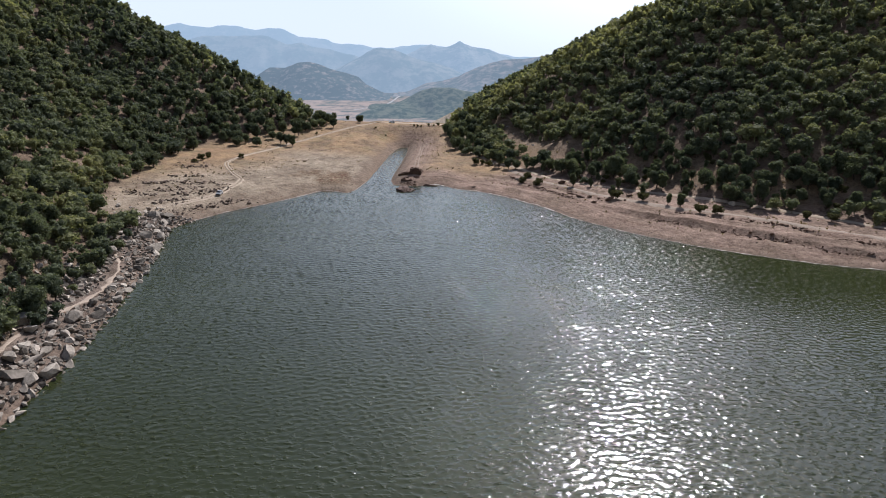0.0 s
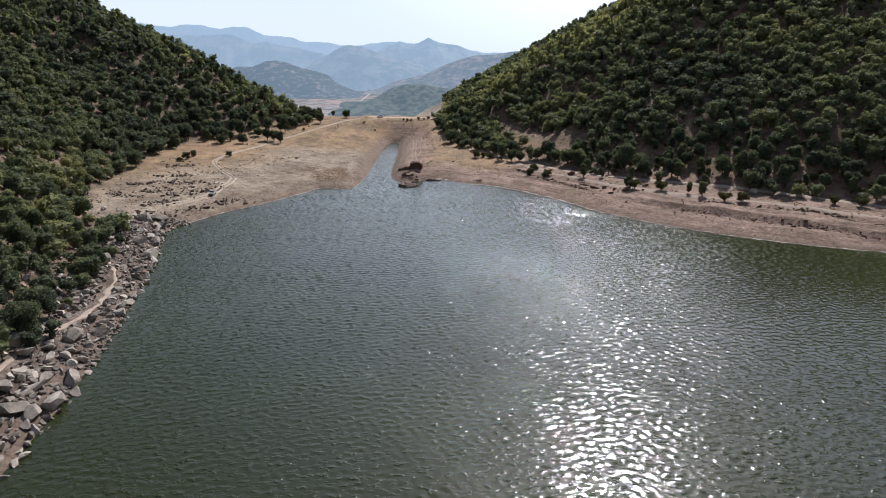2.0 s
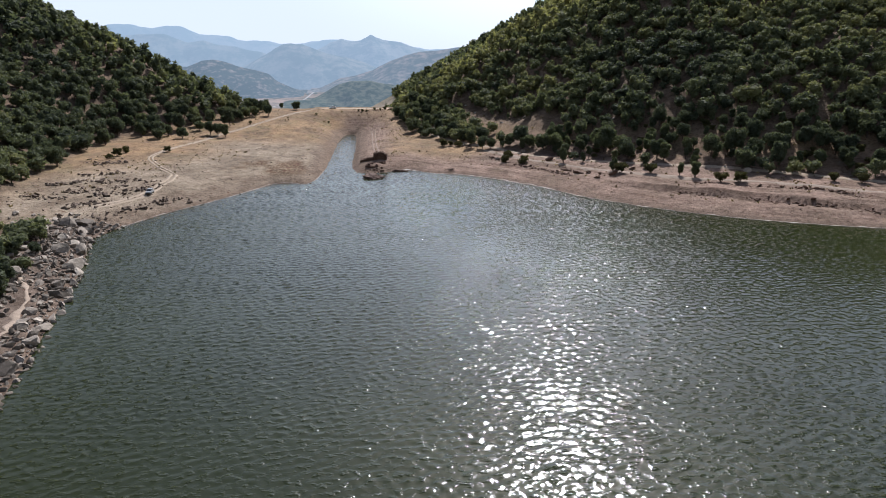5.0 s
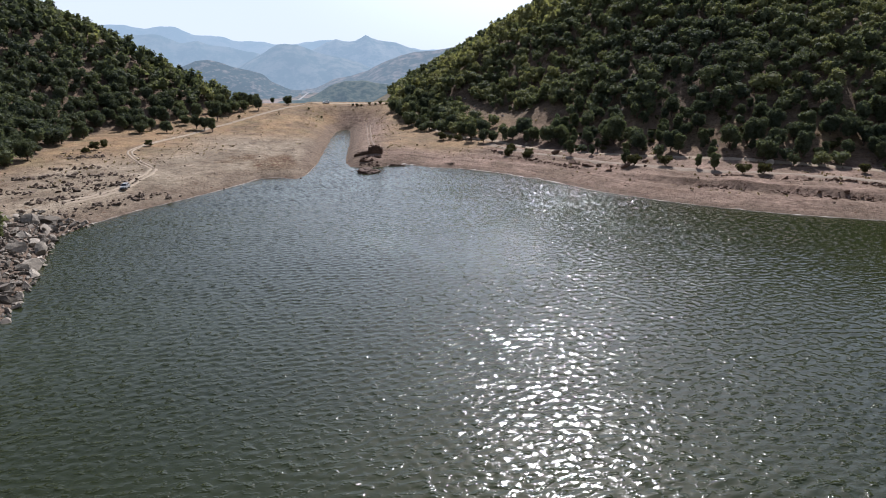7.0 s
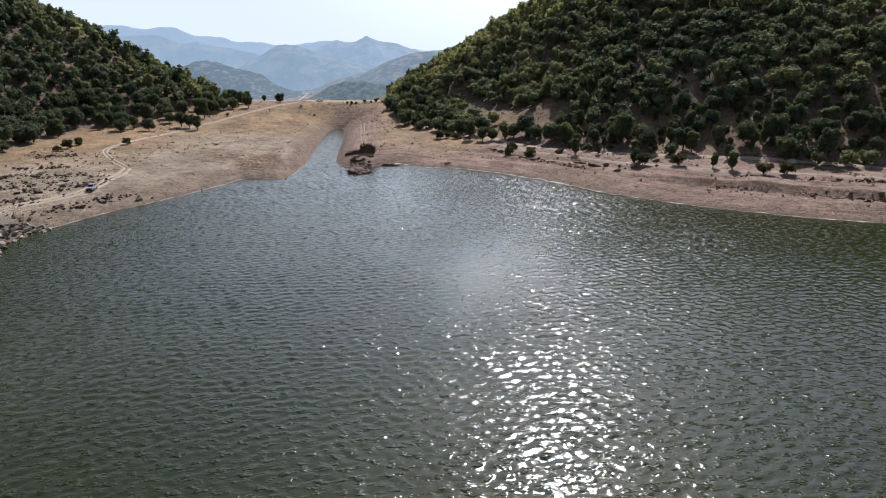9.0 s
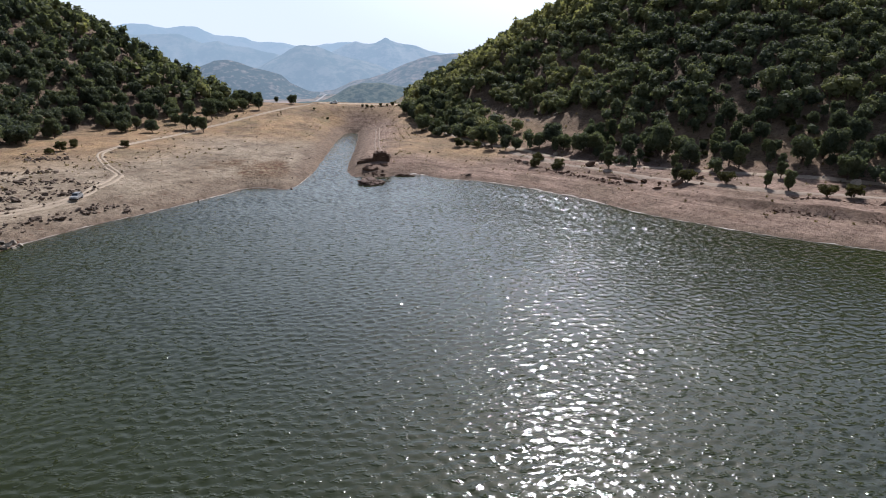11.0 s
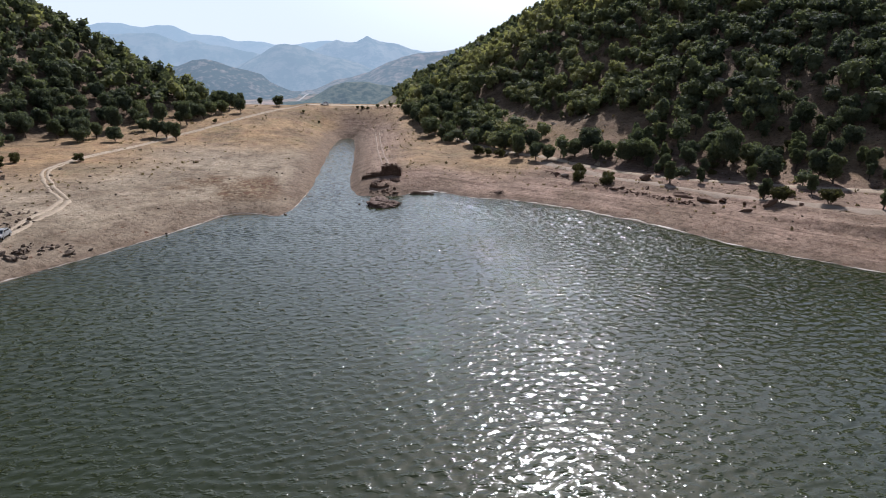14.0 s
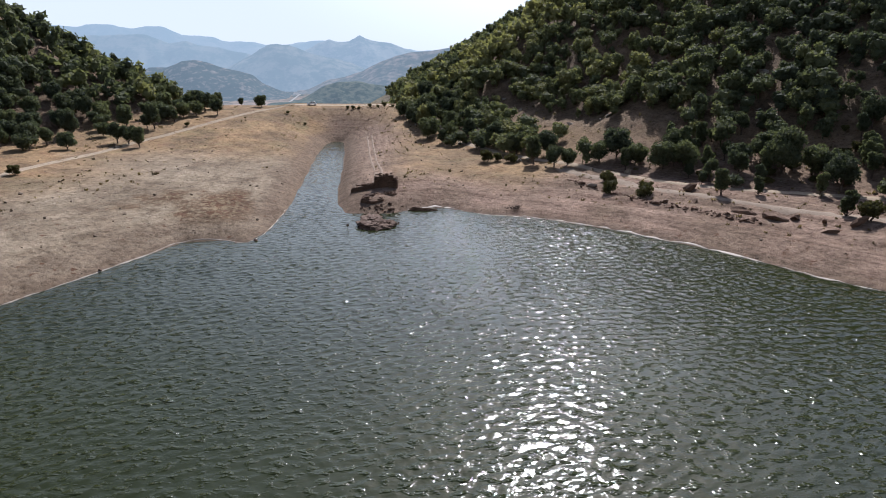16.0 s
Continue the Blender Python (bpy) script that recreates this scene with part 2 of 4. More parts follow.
LEDGE = [(36, 275), (42, 260), (48.5, 248), (55, 238.5), (60.5, 229), (65, 219), (73, 206), (85, 195.4), (92, 190.2), (104, 180.8), (110, 176.6), (115, 171.6), (122.5, 166.5), (140, 159), (190, 146)]
UPPER_LEDGE = [(84, 207), (103, 194.5), (114, 188), (124, 179), (130, 172.5), (150, 163), (190, 152)]
RIGHT_FOOT = [(900, 6000), (240, 1500), (62, 900), (58, 700), (30, 560), (8, 432), (10, 372), (20, 325), (40, 285), (72, 246), (104, 214), (146, 188), (235, 165), (330, 130), (380, -400), (420, -3500)]

def smooth(a, b, v):
    u = np.clip((v - a) / (b - a), 0, 1)
    return u * u * (3 - 2 * u)

def near(line, x, y):
    """Distance to a polyline and the side of it (left of its direction is positive)."""
    best = np.full(x.shape, 1e9); side = np.ones(x.shape)
    for (ax, ay), (bx, by) in zip(line, line[1:]):
        dx, dy = bx - ax, by - ay
        u = np.clip(((x - ax) * dx + (y - ay) * dy) / (dx * dx + dy * dy), 0, 1)
        d = np.hypot(x - ax - u * dx, y - ay - u * dy)
        s = np.sign(dx * (y - ay) - dy * (x - ax))
        take = d < best - 1e-6
        best = np.where(take, d, best); side = np.where(take, s, side)
    return best, side

def shore(x, y):
    """Distance from the water's edge, positive on land."""
    d, _ = near(WEST + EAST + [WEST[0]], x, y)
    inside = np.zeros(x.shape, bool)
    ring = WEST + EAST
    for (ax, ay), (bx, by) in zip(ring, ring[1:] + ring[:1]):
        if ay == by: continue
        hit = ((ay > y) != (by > y)) & (x < (bx - ax) * (y - ay) / (by - ay) + ax)
        inside ^= hit
    return np.where(inside, -d, d)

def height(x, y):
    d = shore(x, y)
    up = np.maximum(d, 0)
    a = 3.4 - 0.9 * smooth(-40, 5, x)
    z = a * (1 - np.exp(-up / 11)) + 0.055 * np.minimum(up, 90)
    z += 6.5 * smooth(330, 414, y) * smooth(0, 26, d)
    dl, sl = near(LEFT_FOOT, x, y)
    dl = np.where(sl > 0, dl, 0)
    k = 0.80 - 0.10 * smooth(380, 430, y)
    fl = k * dl * dl / (dl + 12)
    top = 210 - 125 * smooth(330, 560, y)
    fl = top * (1 - np.exp(-fl / top)) * (1 - smooth(470, 760, y))
    dr, sr = near(RIGHT_FOOT, x, y)
    dr = np.where(sr > 0, dr, 0)
    k = 0.59 + 0.07 * smooth(300, 430, y) - 0.04 * smooth(430, 750, y)
    fr = k * dr ** 3 / (dr * dr + 18 * dr + 260)
    top = 420.0 - 250 * smooth(1500, 2600, y)
    fr = top * (1 - np.exp(-fr / top))
    # a steep little bank round the channel
    z += 1.1 * (1 - np.exp(-up / 1.3)) * smooth(262, 285, y) * (1 - smooth(3, 12, x)) * smooth(-46, -36, x)
    # behind the saddle the land falls to the valley, and the flank of the east hill runs on as a spur
    z = z + fl + fr * (1 - 0.9 * smooth(1000, 1900, y)) - (118 * smooth(432, 900, y) + 12 * smooth(427, 475, y)) * (1 - smooth(0, 160, dr))
    flank = 0.52 * (x - np.interp(y, [430, 560, 700, 900, 1300, 1600], [-8, 26, 56, 60, 150, 330]))
    flank = np.where(flank < 60, flank, 60 + 220 * (1 - np.exp(-(flank - 60) / 220)))
    w = smooth(434, 500, y) * (1 - smooth(1300, 1700, y))
    z = np.where(w > 0, z * (1 - w) + w * np.maximum(np.maximum(flank, -108), np.where(x < 0, z, -108)), z)
    return np.where(d < 0, np.maximum(-6, d * 0.25), z)


TABLES = {}


def fractal(x, y, size, octaves, seed):
    """Value noise about 0, from -1 to 1, with features of the given size in metres."""
    total, amp, norm = np.zeros(x.shape), 1.0, 0.0
    for k in range(octaves):
        table = TABLES.setdefault(seed + k, None)
        if table is None:
            table = TABLES[seed + k] = np.random.default_rng(seed + k).uniform(-1, 1, (256, 256))
        u, v = x / size + 37.3 * k, y / size + 11.7 * k
        i, j = np.floor(u).astype(int), np.floor(v).astype(int)
        fu, fv = u - i, v - j
        fu, fv = fu * fu * (3 - 2 * fu), fv * fv * (3 - 2 * fv)
        i0, i1, j0, j1 = i % 256, (i + 1) % 256, j % 256, (j + 1) % 256
        total += amp * ((table[i0, j0] * (1 - fu) + table[i1, j0] * fu) * (1 - fv) + (table[i0, j1] * (1 - fu) + table[i1, j1] * fu) * fv)
        norm, amp, size = norm + amp, amp * 0.5, size / 2
    return total / norm


def relief(x, y):
    """The land with its roughness; the water's edge stays where it is."""
    d = shore(x, y)
    hill = np.clip(np.maximum(hill_left(x, y), hill_right(x, y)) / 40, 0, 1)
    rough = (0.10 + 0.9 * hill) * fractal(x, y, 14, 3, 5) + 9 * hill * fractal(x, y, 70, 3, 9)
    terrace = 0.25 * np.sin(np.clip(d, 0, 40) * 0.9) * smooth(3, 9, d) * (1 - smooth(22, 34, d)) * smooth(10, 40, x)
    s, side = near(LEDGE, x, y)
    s = s * side
    broken = 0.75 + 0.5 * fractal(x, y, 9, 2, 17)
    terrace += 1.5 * broken * smooth(-0.45, 0.45, s + 1.2 * fractal(x, y, 5, 2, 19)) * (1 - smooth(2, 16, s)) * smooth(62, 80, x) * (1 - smooth(165, 180, x))
    s, side = near(UPPER_LEDGE, x, y)
    s = s * side
    terrace += 1.0 * broken * smooth(-0.45, 0.45, s + 1.2 * fractal(x, y, 5, 2, 23)) * (1 - smooth(2, 12, s)) * smooth(88, 100, x) * (1 - smooth(165, 180, x))
    return height(x, y) + (rough + terrace) * smooth(0, 12, d)


def hill_left(x, y):
    d, s = near(LEFT_FOOT, x, y)
    return np.where(s > 0, d, 0)


def hill_right(x, y):
    d, s = near(RIGHT_FOOT, x, y)
    return np.where(s > 0, d, 0)


def ground_at(x, y):
    return float(relief(np.array([float(x)]), np.array([float(y)]))[0])


def grades(lo, hi, step, low, high, growth=1.07):
    """Grid lines: even between lo and hi, then wider and wider out to low and high."""
    mid = list(np.arange(lo, hi + 0.01, step))
    out, s = [], step
    v = lo
    while v > low:
        s *= growth
        v -= s
        out.append(max(v, low))
    right, s, v = [], step, mid[-1]
    while v < high:
        s *= growth
        v += s
        right.append(min(v, high))
    return np.array(out[::-1] + mid + right)


def mesh_of(name, verts, faces, mat=None, smooth_shade=False, marks=None):
    """A mesh from arrays; faces all have the same number of corners."""
    verts, faces = np.asarray(verts, np.float32), np.asarray(faces, np.int32)
    me = bpy.data.meshes.new(name)
    n, k = faces.shape
    me.vertices.add(len(verts))
    me.vertices.foreach_set("co", verts.ravel())
    me.loops.add(n * k)
    me.loops.foreach_set("vertex_index", faces.ravel())
    me.polygons.add(n)
    me.polygons.foreach_set("loop_start", np.arange(0, n * k, k, dtype=np.int32))
    me.polygons.foreach_set("use_smooth", np.full(n, smooth_shade))
    for key, values in (marks or {}).items():
        a = me.attributes.new(key, "FLOAT", "POINT")
        a.data.foreach_set("value", np.asarray(values, np.float32))
    if mat:
        me.materials.append(mat)
    me.update(calc_edges=True)
    me.validate()
    return me


def part(name, data, parent, label=""):
    ob = new(name, data)
    ob.parent = parent
    return tagged(ob, label)


def grid_faces(nx, ny):
    i = np.arange(nx * ny).reshape(ny, nx)
    return np.stack([i[:-1, :-1], i[:-1, 1:], i[1:, 1:], i[1:, :-1]], -1).reshape(-1, 4)


def smooth_line(points, every=1.5):
    """Even points along a rounded line through the given ones."""
    p = np.array(points, float)
    q = []
    for k in range(len(p) - 1):
        a, b, c, d = p[max(k - 1, 0)], p[k], p[k + 1], p[min(k + 2, len(p) - 1)]
        for u in np.linspace(0, 1, max(2, int(np.linalg.norm(c - b) / every)), endpoint=False):
            q.append(0.5 * (2 * b + (c - a) * u + (2 * a - 5 * b + 4 * c - d) * u * u + (3 * b - a - 3 * c + d) * u ** 3))
    return np.array(q + [p[-1]])


def build_ground():
    xs = grades(-125, 150, 1.1, -4600, 4600, 1.07)
    ys = grades(60, 440, 1.15, -3000, 4700, 1.06)
    x, y = (a.ravel() for a in np.meshgrid(xs, ys))
    z = relief(x, y)
    d, hl, hr = shore(x, y), hill_left(x, y), hill_right(x, y)
    n1, n2 = fractal(x, y, 22, 4, 21), fractal(x, y, 7, 3, 31)
    west = 1 - smooth(-34, -26, x)
    marks = {
        "silt": west * (1 - smooth(34, 70, d + 12 * n1)) * (1 - smooth(310, 350, y)),
        "clay": (1 - west) * smooth(-29, -15, x) * (1 - smooth(9 + 32 * smooth(20, 60, x), 26 + 40 * smooth(20, 60, x), d + 6 * n1)),
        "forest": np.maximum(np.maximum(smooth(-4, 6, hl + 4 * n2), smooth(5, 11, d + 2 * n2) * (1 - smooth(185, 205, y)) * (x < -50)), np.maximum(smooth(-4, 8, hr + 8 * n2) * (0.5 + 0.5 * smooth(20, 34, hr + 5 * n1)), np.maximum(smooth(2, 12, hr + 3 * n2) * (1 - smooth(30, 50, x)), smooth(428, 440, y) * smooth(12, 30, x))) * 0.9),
        "scrub": smooth(0.10, 0.6, 1 - np.hypot((x + 45) / 17, (y - 268) / 15) + 0.7 * n2) * smooth(3, 7, d),
        "rocky": (1 - smooth(9, 15, d + 2 * n2)) * (1 - smooth(196, 206, y + 3 * n2)) * (x < -50) * (d > -8),
        "edge": np.clip(d, -2, 60),
        "wet": np.maximum((1 - smooth(0.4, 3.2, d + 0.8 * n2)) * 0.85, np.maximum(0.5 * (1 - smooth(4, 12, d + 4 * n1)) * west, 0.85 * (1 - smooth(2.5, 8, d + 2.5 * n2)) * smooth(255, 268, y) * smooth(-48, -38, x) * (1 - smooth(-8, 2, x)))),
        "valley": smooth(436, 520, y) * (1 - smooth(-6, 8, z + 6 * n1)),
    }
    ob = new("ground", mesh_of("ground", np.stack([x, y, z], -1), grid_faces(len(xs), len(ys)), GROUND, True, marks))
    tagged(ob, "dry tan grassland, clay banks and wooded slopes", "ground", kind="structure")


def build_water():
    """Wind waves as geometry where the lake lies open to the walk, a plain sheet beyond."""
    xs = grades(-92, 136, 0.42, -150, 400, 1.3)
    ys = grades(38, 394, 0.34, -480, 400, 1.3)
    x, y = (a.ravel() for a in np.meshgrid(xs, ys))
    rng = np.random.default_rng(11)
    z = np.zeros(x.shape)
    calm = 0.65 + 0.45 * fractal(x, y, 45, 3, 71)
    for _ in range(60):
        length = 0.95 * 1.9 ** rng.uniform(0, 1)
        a = radians(-96) + rng.normal(0, 0.6)
        k = 2 * math.pi / length
        z += 0.0068 * length ** 0.95 * np.sin(k * (x * math.cos(a) + y * math.sin(a)) + rng.uniform(0, 6.28))
    inner = smooth(-92, -86, x) * (1 - smooth(126, 136, x)) * smooth(38, 44, y)
    d = shore(x, y)
    lee = smooth(48, 100, x - 0.15 * (y - 160)) * smooth(95, 150, y)
    z *= calm * inner * (1 - 0.8 * lee) * (1 + 0.2 * smooth(140, 215, y)) * (0.25 + 0.75 * smooth(0, 5, -d))
    faces = grid_faces(len(xs), len(ys))
    faces = faces[(d[faces] < 2.0).any(1)]
    used, faces = np.unique(faces, return_inverse=True)
    ob = new("water", mesh_of("water", np.stack([x, y, z], -1)[used], faces.reshape(-1, 4), WATER, True, {"open": ((1 - 0.72 * lee) * (1 + 0.3 * smooth(140, 215, y)))[used]}))
    tagged(ob, "rippled green-brown reservoir water glinting in the sun", "water", kind="structure")


def build_range(name, far, deep, profile, base, mat, rough, seed, label):
    """A range of hills far off: (sideways, upwards) slopes of its crest as seen from the middle of the walk."""
    a, e = np.array(profile).T
    cx, cz = -17.9 + a * far, 36.1 + e * far
    nx, ny = 300, 40
    u = np.linspace(cx[0], cx[-1], nx)
    top = np.interp(u, cx, cz) + rough * 0.35 * fractal(u, 0 * u + seed, 160, 4, seed)
    v = np.linspace(-1, 1, ny)
    x, k = np.meshgrid(u, v)
    ridge = (1 - np.abs(k) ** 1.25)
    y = 52.6 + far + k * deep + 0.25 * deep * fractal(x, 0 * x, 500, 2, seed + 3) * (1 - ridge)
    z = base + (top[None, :] - base) * ridge + rough * fractal(x, y * 0.6, 220, 4, seed + 5) * ridge * (1 - ridge) * 4
    ob = new(name, mesh_of(name, np.stack([x, y, z], -1).reshape(-1, 3), grid_faces(nx, ny), mat, True))
    return tagged(ob, label, "mountain", "distant ranges", "structure")


build_ground()
build_water()
# blue emission that paints the haze of distance over the backdrops
HAZE_GLOW = (0.40, 0.53, 0.66)
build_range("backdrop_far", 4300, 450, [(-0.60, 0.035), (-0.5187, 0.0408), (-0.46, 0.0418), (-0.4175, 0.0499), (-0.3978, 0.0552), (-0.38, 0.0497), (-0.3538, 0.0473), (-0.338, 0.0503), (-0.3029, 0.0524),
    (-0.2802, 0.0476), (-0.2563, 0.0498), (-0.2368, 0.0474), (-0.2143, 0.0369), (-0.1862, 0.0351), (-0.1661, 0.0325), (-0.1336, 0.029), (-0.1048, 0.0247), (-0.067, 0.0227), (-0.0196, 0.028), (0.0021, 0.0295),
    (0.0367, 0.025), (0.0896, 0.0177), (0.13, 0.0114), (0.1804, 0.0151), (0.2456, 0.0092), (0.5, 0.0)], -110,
    distance_material("far_range", (0.05, 0.08, 0.07), (0.17, 0.165, 0.14), HAZE_GLOW, 0.70, 0.006, 0.06), 60, 3, "pale blue hazy mountain range on the horizon")
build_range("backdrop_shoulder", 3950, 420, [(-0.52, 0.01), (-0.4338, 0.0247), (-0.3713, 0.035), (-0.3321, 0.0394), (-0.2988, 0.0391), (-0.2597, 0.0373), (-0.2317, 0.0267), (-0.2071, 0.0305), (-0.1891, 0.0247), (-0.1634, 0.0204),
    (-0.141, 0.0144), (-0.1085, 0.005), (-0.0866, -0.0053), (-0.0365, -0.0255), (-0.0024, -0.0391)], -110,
    distance_material("shoulder_range", (0.04, 0.065, 0.055), (0.15, 0.145, 0.12), HAZE_GLOW, 0.58, 0.007, 0.06), 55, 8, "blue-green wooded shoulder of the far mountains")
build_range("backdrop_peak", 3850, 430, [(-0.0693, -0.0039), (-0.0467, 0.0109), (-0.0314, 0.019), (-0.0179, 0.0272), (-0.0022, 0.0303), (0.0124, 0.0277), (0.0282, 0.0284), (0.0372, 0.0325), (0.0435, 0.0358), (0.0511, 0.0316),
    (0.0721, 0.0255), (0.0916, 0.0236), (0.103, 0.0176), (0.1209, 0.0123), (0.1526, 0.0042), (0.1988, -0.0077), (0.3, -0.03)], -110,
    distance_material("peak_range", (0.04, 0.06, 0.05), (0.20, 0.185, 0.15), HAZE_GLOW, 0.60, 0.010, 0.05), 60, 12, "hazy wooded mountains with one pointed peak")
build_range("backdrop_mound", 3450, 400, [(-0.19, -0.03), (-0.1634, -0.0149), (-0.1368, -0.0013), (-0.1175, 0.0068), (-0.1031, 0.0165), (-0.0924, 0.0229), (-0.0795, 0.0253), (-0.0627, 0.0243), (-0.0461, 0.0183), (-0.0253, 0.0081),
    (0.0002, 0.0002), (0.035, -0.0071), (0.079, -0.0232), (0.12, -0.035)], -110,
    distance_material("mound_range", (0.035, 0.055, 0.045), (0.16, 0.15, 0.125), HAZE_GLOW, 0.52, 0.010, 0.06), 48, 17, "rounded blue-green hill before the far mountains")
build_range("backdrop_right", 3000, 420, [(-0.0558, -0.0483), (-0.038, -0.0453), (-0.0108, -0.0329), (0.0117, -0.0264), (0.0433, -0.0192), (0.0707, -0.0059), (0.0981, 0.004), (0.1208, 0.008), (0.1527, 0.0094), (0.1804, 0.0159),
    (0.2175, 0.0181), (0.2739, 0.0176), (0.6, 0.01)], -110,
    distance_material("right_range", (0.04, 0.05, 0.04), (0.23, 0.175, 0.14), HAZE_GLOW, 0.34, 0.024, 0.06, 0.53), 40, 22, "bare hazy hills with scattered scrub")
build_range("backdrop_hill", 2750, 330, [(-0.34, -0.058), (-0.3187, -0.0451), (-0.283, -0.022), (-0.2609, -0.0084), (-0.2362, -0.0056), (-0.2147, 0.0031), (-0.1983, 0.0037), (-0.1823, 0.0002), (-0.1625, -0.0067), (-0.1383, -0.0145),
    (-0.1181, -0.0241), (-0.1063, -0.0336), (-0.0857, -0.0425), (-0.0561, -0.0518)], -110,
    distance_material("valley_hill", (0.026, 0.038, 0.032), (0.20, 0.165, 0.14), HAZE_GLOW, 0.30, 0.03, 0.05, 0.56), 34, 32, "dark scrub-covered hill standing in the valley")
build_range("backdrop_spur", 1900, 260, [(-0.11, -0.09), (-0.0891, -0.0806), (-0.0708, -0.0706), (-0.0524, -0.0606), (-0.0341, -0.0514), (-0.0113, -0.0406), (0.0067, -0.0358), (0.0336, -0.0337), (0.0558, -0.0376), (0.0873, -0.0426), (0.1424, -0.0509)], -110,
    distance_material("green_spur", (0.022, 0.036, 0.022), (0.11, 0.115, 0.075), HAZE_GLOW, 0.20, 0.05, 0.05), 46, 42, "dark green wooded spur below the saddle")


def build_valley():
    """The far valley floor, with its pale fields and a winding road."""
    xs, ys = np.linspace(-1500, 900, 90), np.linspace(1150, 4000, 110)
    x, y = (a.ravel() for a in np.meshgrid(xs, ys))
    z = -105 + 3 * fractal(x, y, 260, 3, 81)
    # fields and road carry a share of the painted haze emission too
    fields = distance_material("valley_fields", (0.05, 0.06, 0.045), (0.27, 0.195, 0.15), HAZE_GLOW, 0.20, 0.016, 0.05, 0.48)
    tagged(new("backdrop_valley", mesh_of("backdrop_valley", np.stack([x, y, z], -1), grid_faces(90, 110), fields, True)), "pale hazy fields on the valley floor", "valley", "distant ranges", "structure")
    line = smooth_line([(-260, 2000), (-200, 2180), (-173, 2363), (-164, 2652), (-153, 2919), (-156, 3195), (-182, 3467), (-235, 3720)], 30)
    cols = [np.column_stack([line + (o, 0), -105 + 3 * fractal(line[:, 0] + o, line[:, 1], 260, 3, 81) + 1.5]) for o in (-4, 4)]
    pale = distance_material("valley_road", (0.30, 0.26, 0.22), (0.36, 0.31, 0.26), HAZE_GLOW, 0.33, 0.05)
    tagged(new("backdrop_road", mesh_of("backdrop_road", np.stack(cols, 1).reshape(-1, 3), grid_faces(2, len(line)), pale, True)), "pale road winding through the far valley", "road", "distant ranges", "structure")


build_valley()


# ---- plants ----
def icosphere(level=1):
    bm = bmesh.new()
    bmesh.ops.create_icosphere(bm, subdivisions=level, radius=1.0)
    v = np.array([p.co[:] for p in bm.verts])
    f = np.array([[p.index for p in q.verts] for q in bm.faces])
    bm.free()
    return v, f


BALL0, BALL1, BALL2 = icosphere(1), icosphere(2), icosphere(3)


def crown_arrays(rng, wide, tall, low, lobes, leaves, size, core=0.88):
    """Leaf clumps on uneven lobes about a dark heart: a crown of the given width and height that starts at low."""
    verts, faces, count = [], [], 0
    rz = (tall - low) / 2
    for k in range(lobes):
        if k == 0:
            c, r = np.array([0, 0, low + rz]), 0.56
        else:
            a, h = rng.uniform(0, 2 * np.pi), rng.uniform(-0.82, 0.70)
            reach = rng.uniform(0.30, 0.68) * math.sqrt(max(0.15, 1 - h * h))
            c = np.array([math.cos(a) * reach * wide / 2, math.sin(a) * reach * wide / 2, low + rz * (1 + h * 0.78)])
            r = rng.uniform(0.22, 0.44)
        rad = np.array([r * wide / 2, r * wide / 2, r * min(rz, wide / 2) * rng.uniform(0.85, 1.1)])
        bv, bf = BALL0
        verts.append(c + bv * rad * core * rng.uniform(0.8, 1.15, (len(bv), 1)))
        faces.append(bf + count)
        count += len(bv)
        n = max(6, int(leaves * (r / 0.4) ** 2))
        d = rng.normal(size=(n, 3))
        d[:, 2] += 0.25
        d /= np.linalg.norm(d, axis=1)[:, None]
        p = c + d * rad * rng.uniform(0.80, 1.16, (n, 1))
        turn = rng.normal(size=(n, 3))
        u = np.cross(d + 0.8 * turn, rng.normal(size=(n, 3)))
        u /= np.linalg.norm(u, axis=1)[:, None]
        w = np.cross(u, d + 0.8 * turn)
        w /= np.linalg.norm(w, axis=1)[:, None]
        s = size * rng.uniform(0.6, 1.35, (n, 1))
        tri = np.stack([p - u * s * 0.6 - w * s * 0.35, p + u * s * 0.6 - w * s * 0.30, p + w * s * 0.72 + d * s * rng.uniform(-0.3, 0.3, (n, 1))], 1)
        verts.append(tri.reshape(-1, 3))
        faces.append(np.arange(3 * n).reshape(-1, 3) + count)
        count += 3 * n
    return np.concatenate(verts), np.concatenate(faces)


def tube(path, radii, sides=6):
    """A tapered limb along a path, with its end closed to a point."""
    path = [Vector(p) for p in path]
    verts, faces = [], []
    for k, (p, r) in enumerate(zip(path, radii)):
        way = (path[min(k + 1, len(path) - 1)] - path[max(k - 1, 0)]).normalized()
        q = way.to_track_quat("Z", "Y")
        for s in range(sides):
            a = 2 * math.pi * s / sides
            verts.append(p + q @ Vector((math.cos(a) * r, math.sin(a) * r, 0)))
    for k in range(len(path) - 1):
        for s in range(sides):
            a, b = k * sides + s, k * sides + (s + 1) % sides
            faces += [(a, b, b + sides), (a, b + sides, a + sides)]
    return np.array([v[:] for v in verts]), np.array(faces)


def joined(pieces):
    verts, faces, n = [], [], 0
    for v, f in pieces:
        verts.append(v)
        faces.append(f + n)
        n += len(v)
    return np.concatenate(verts), np.concatenate(faces)


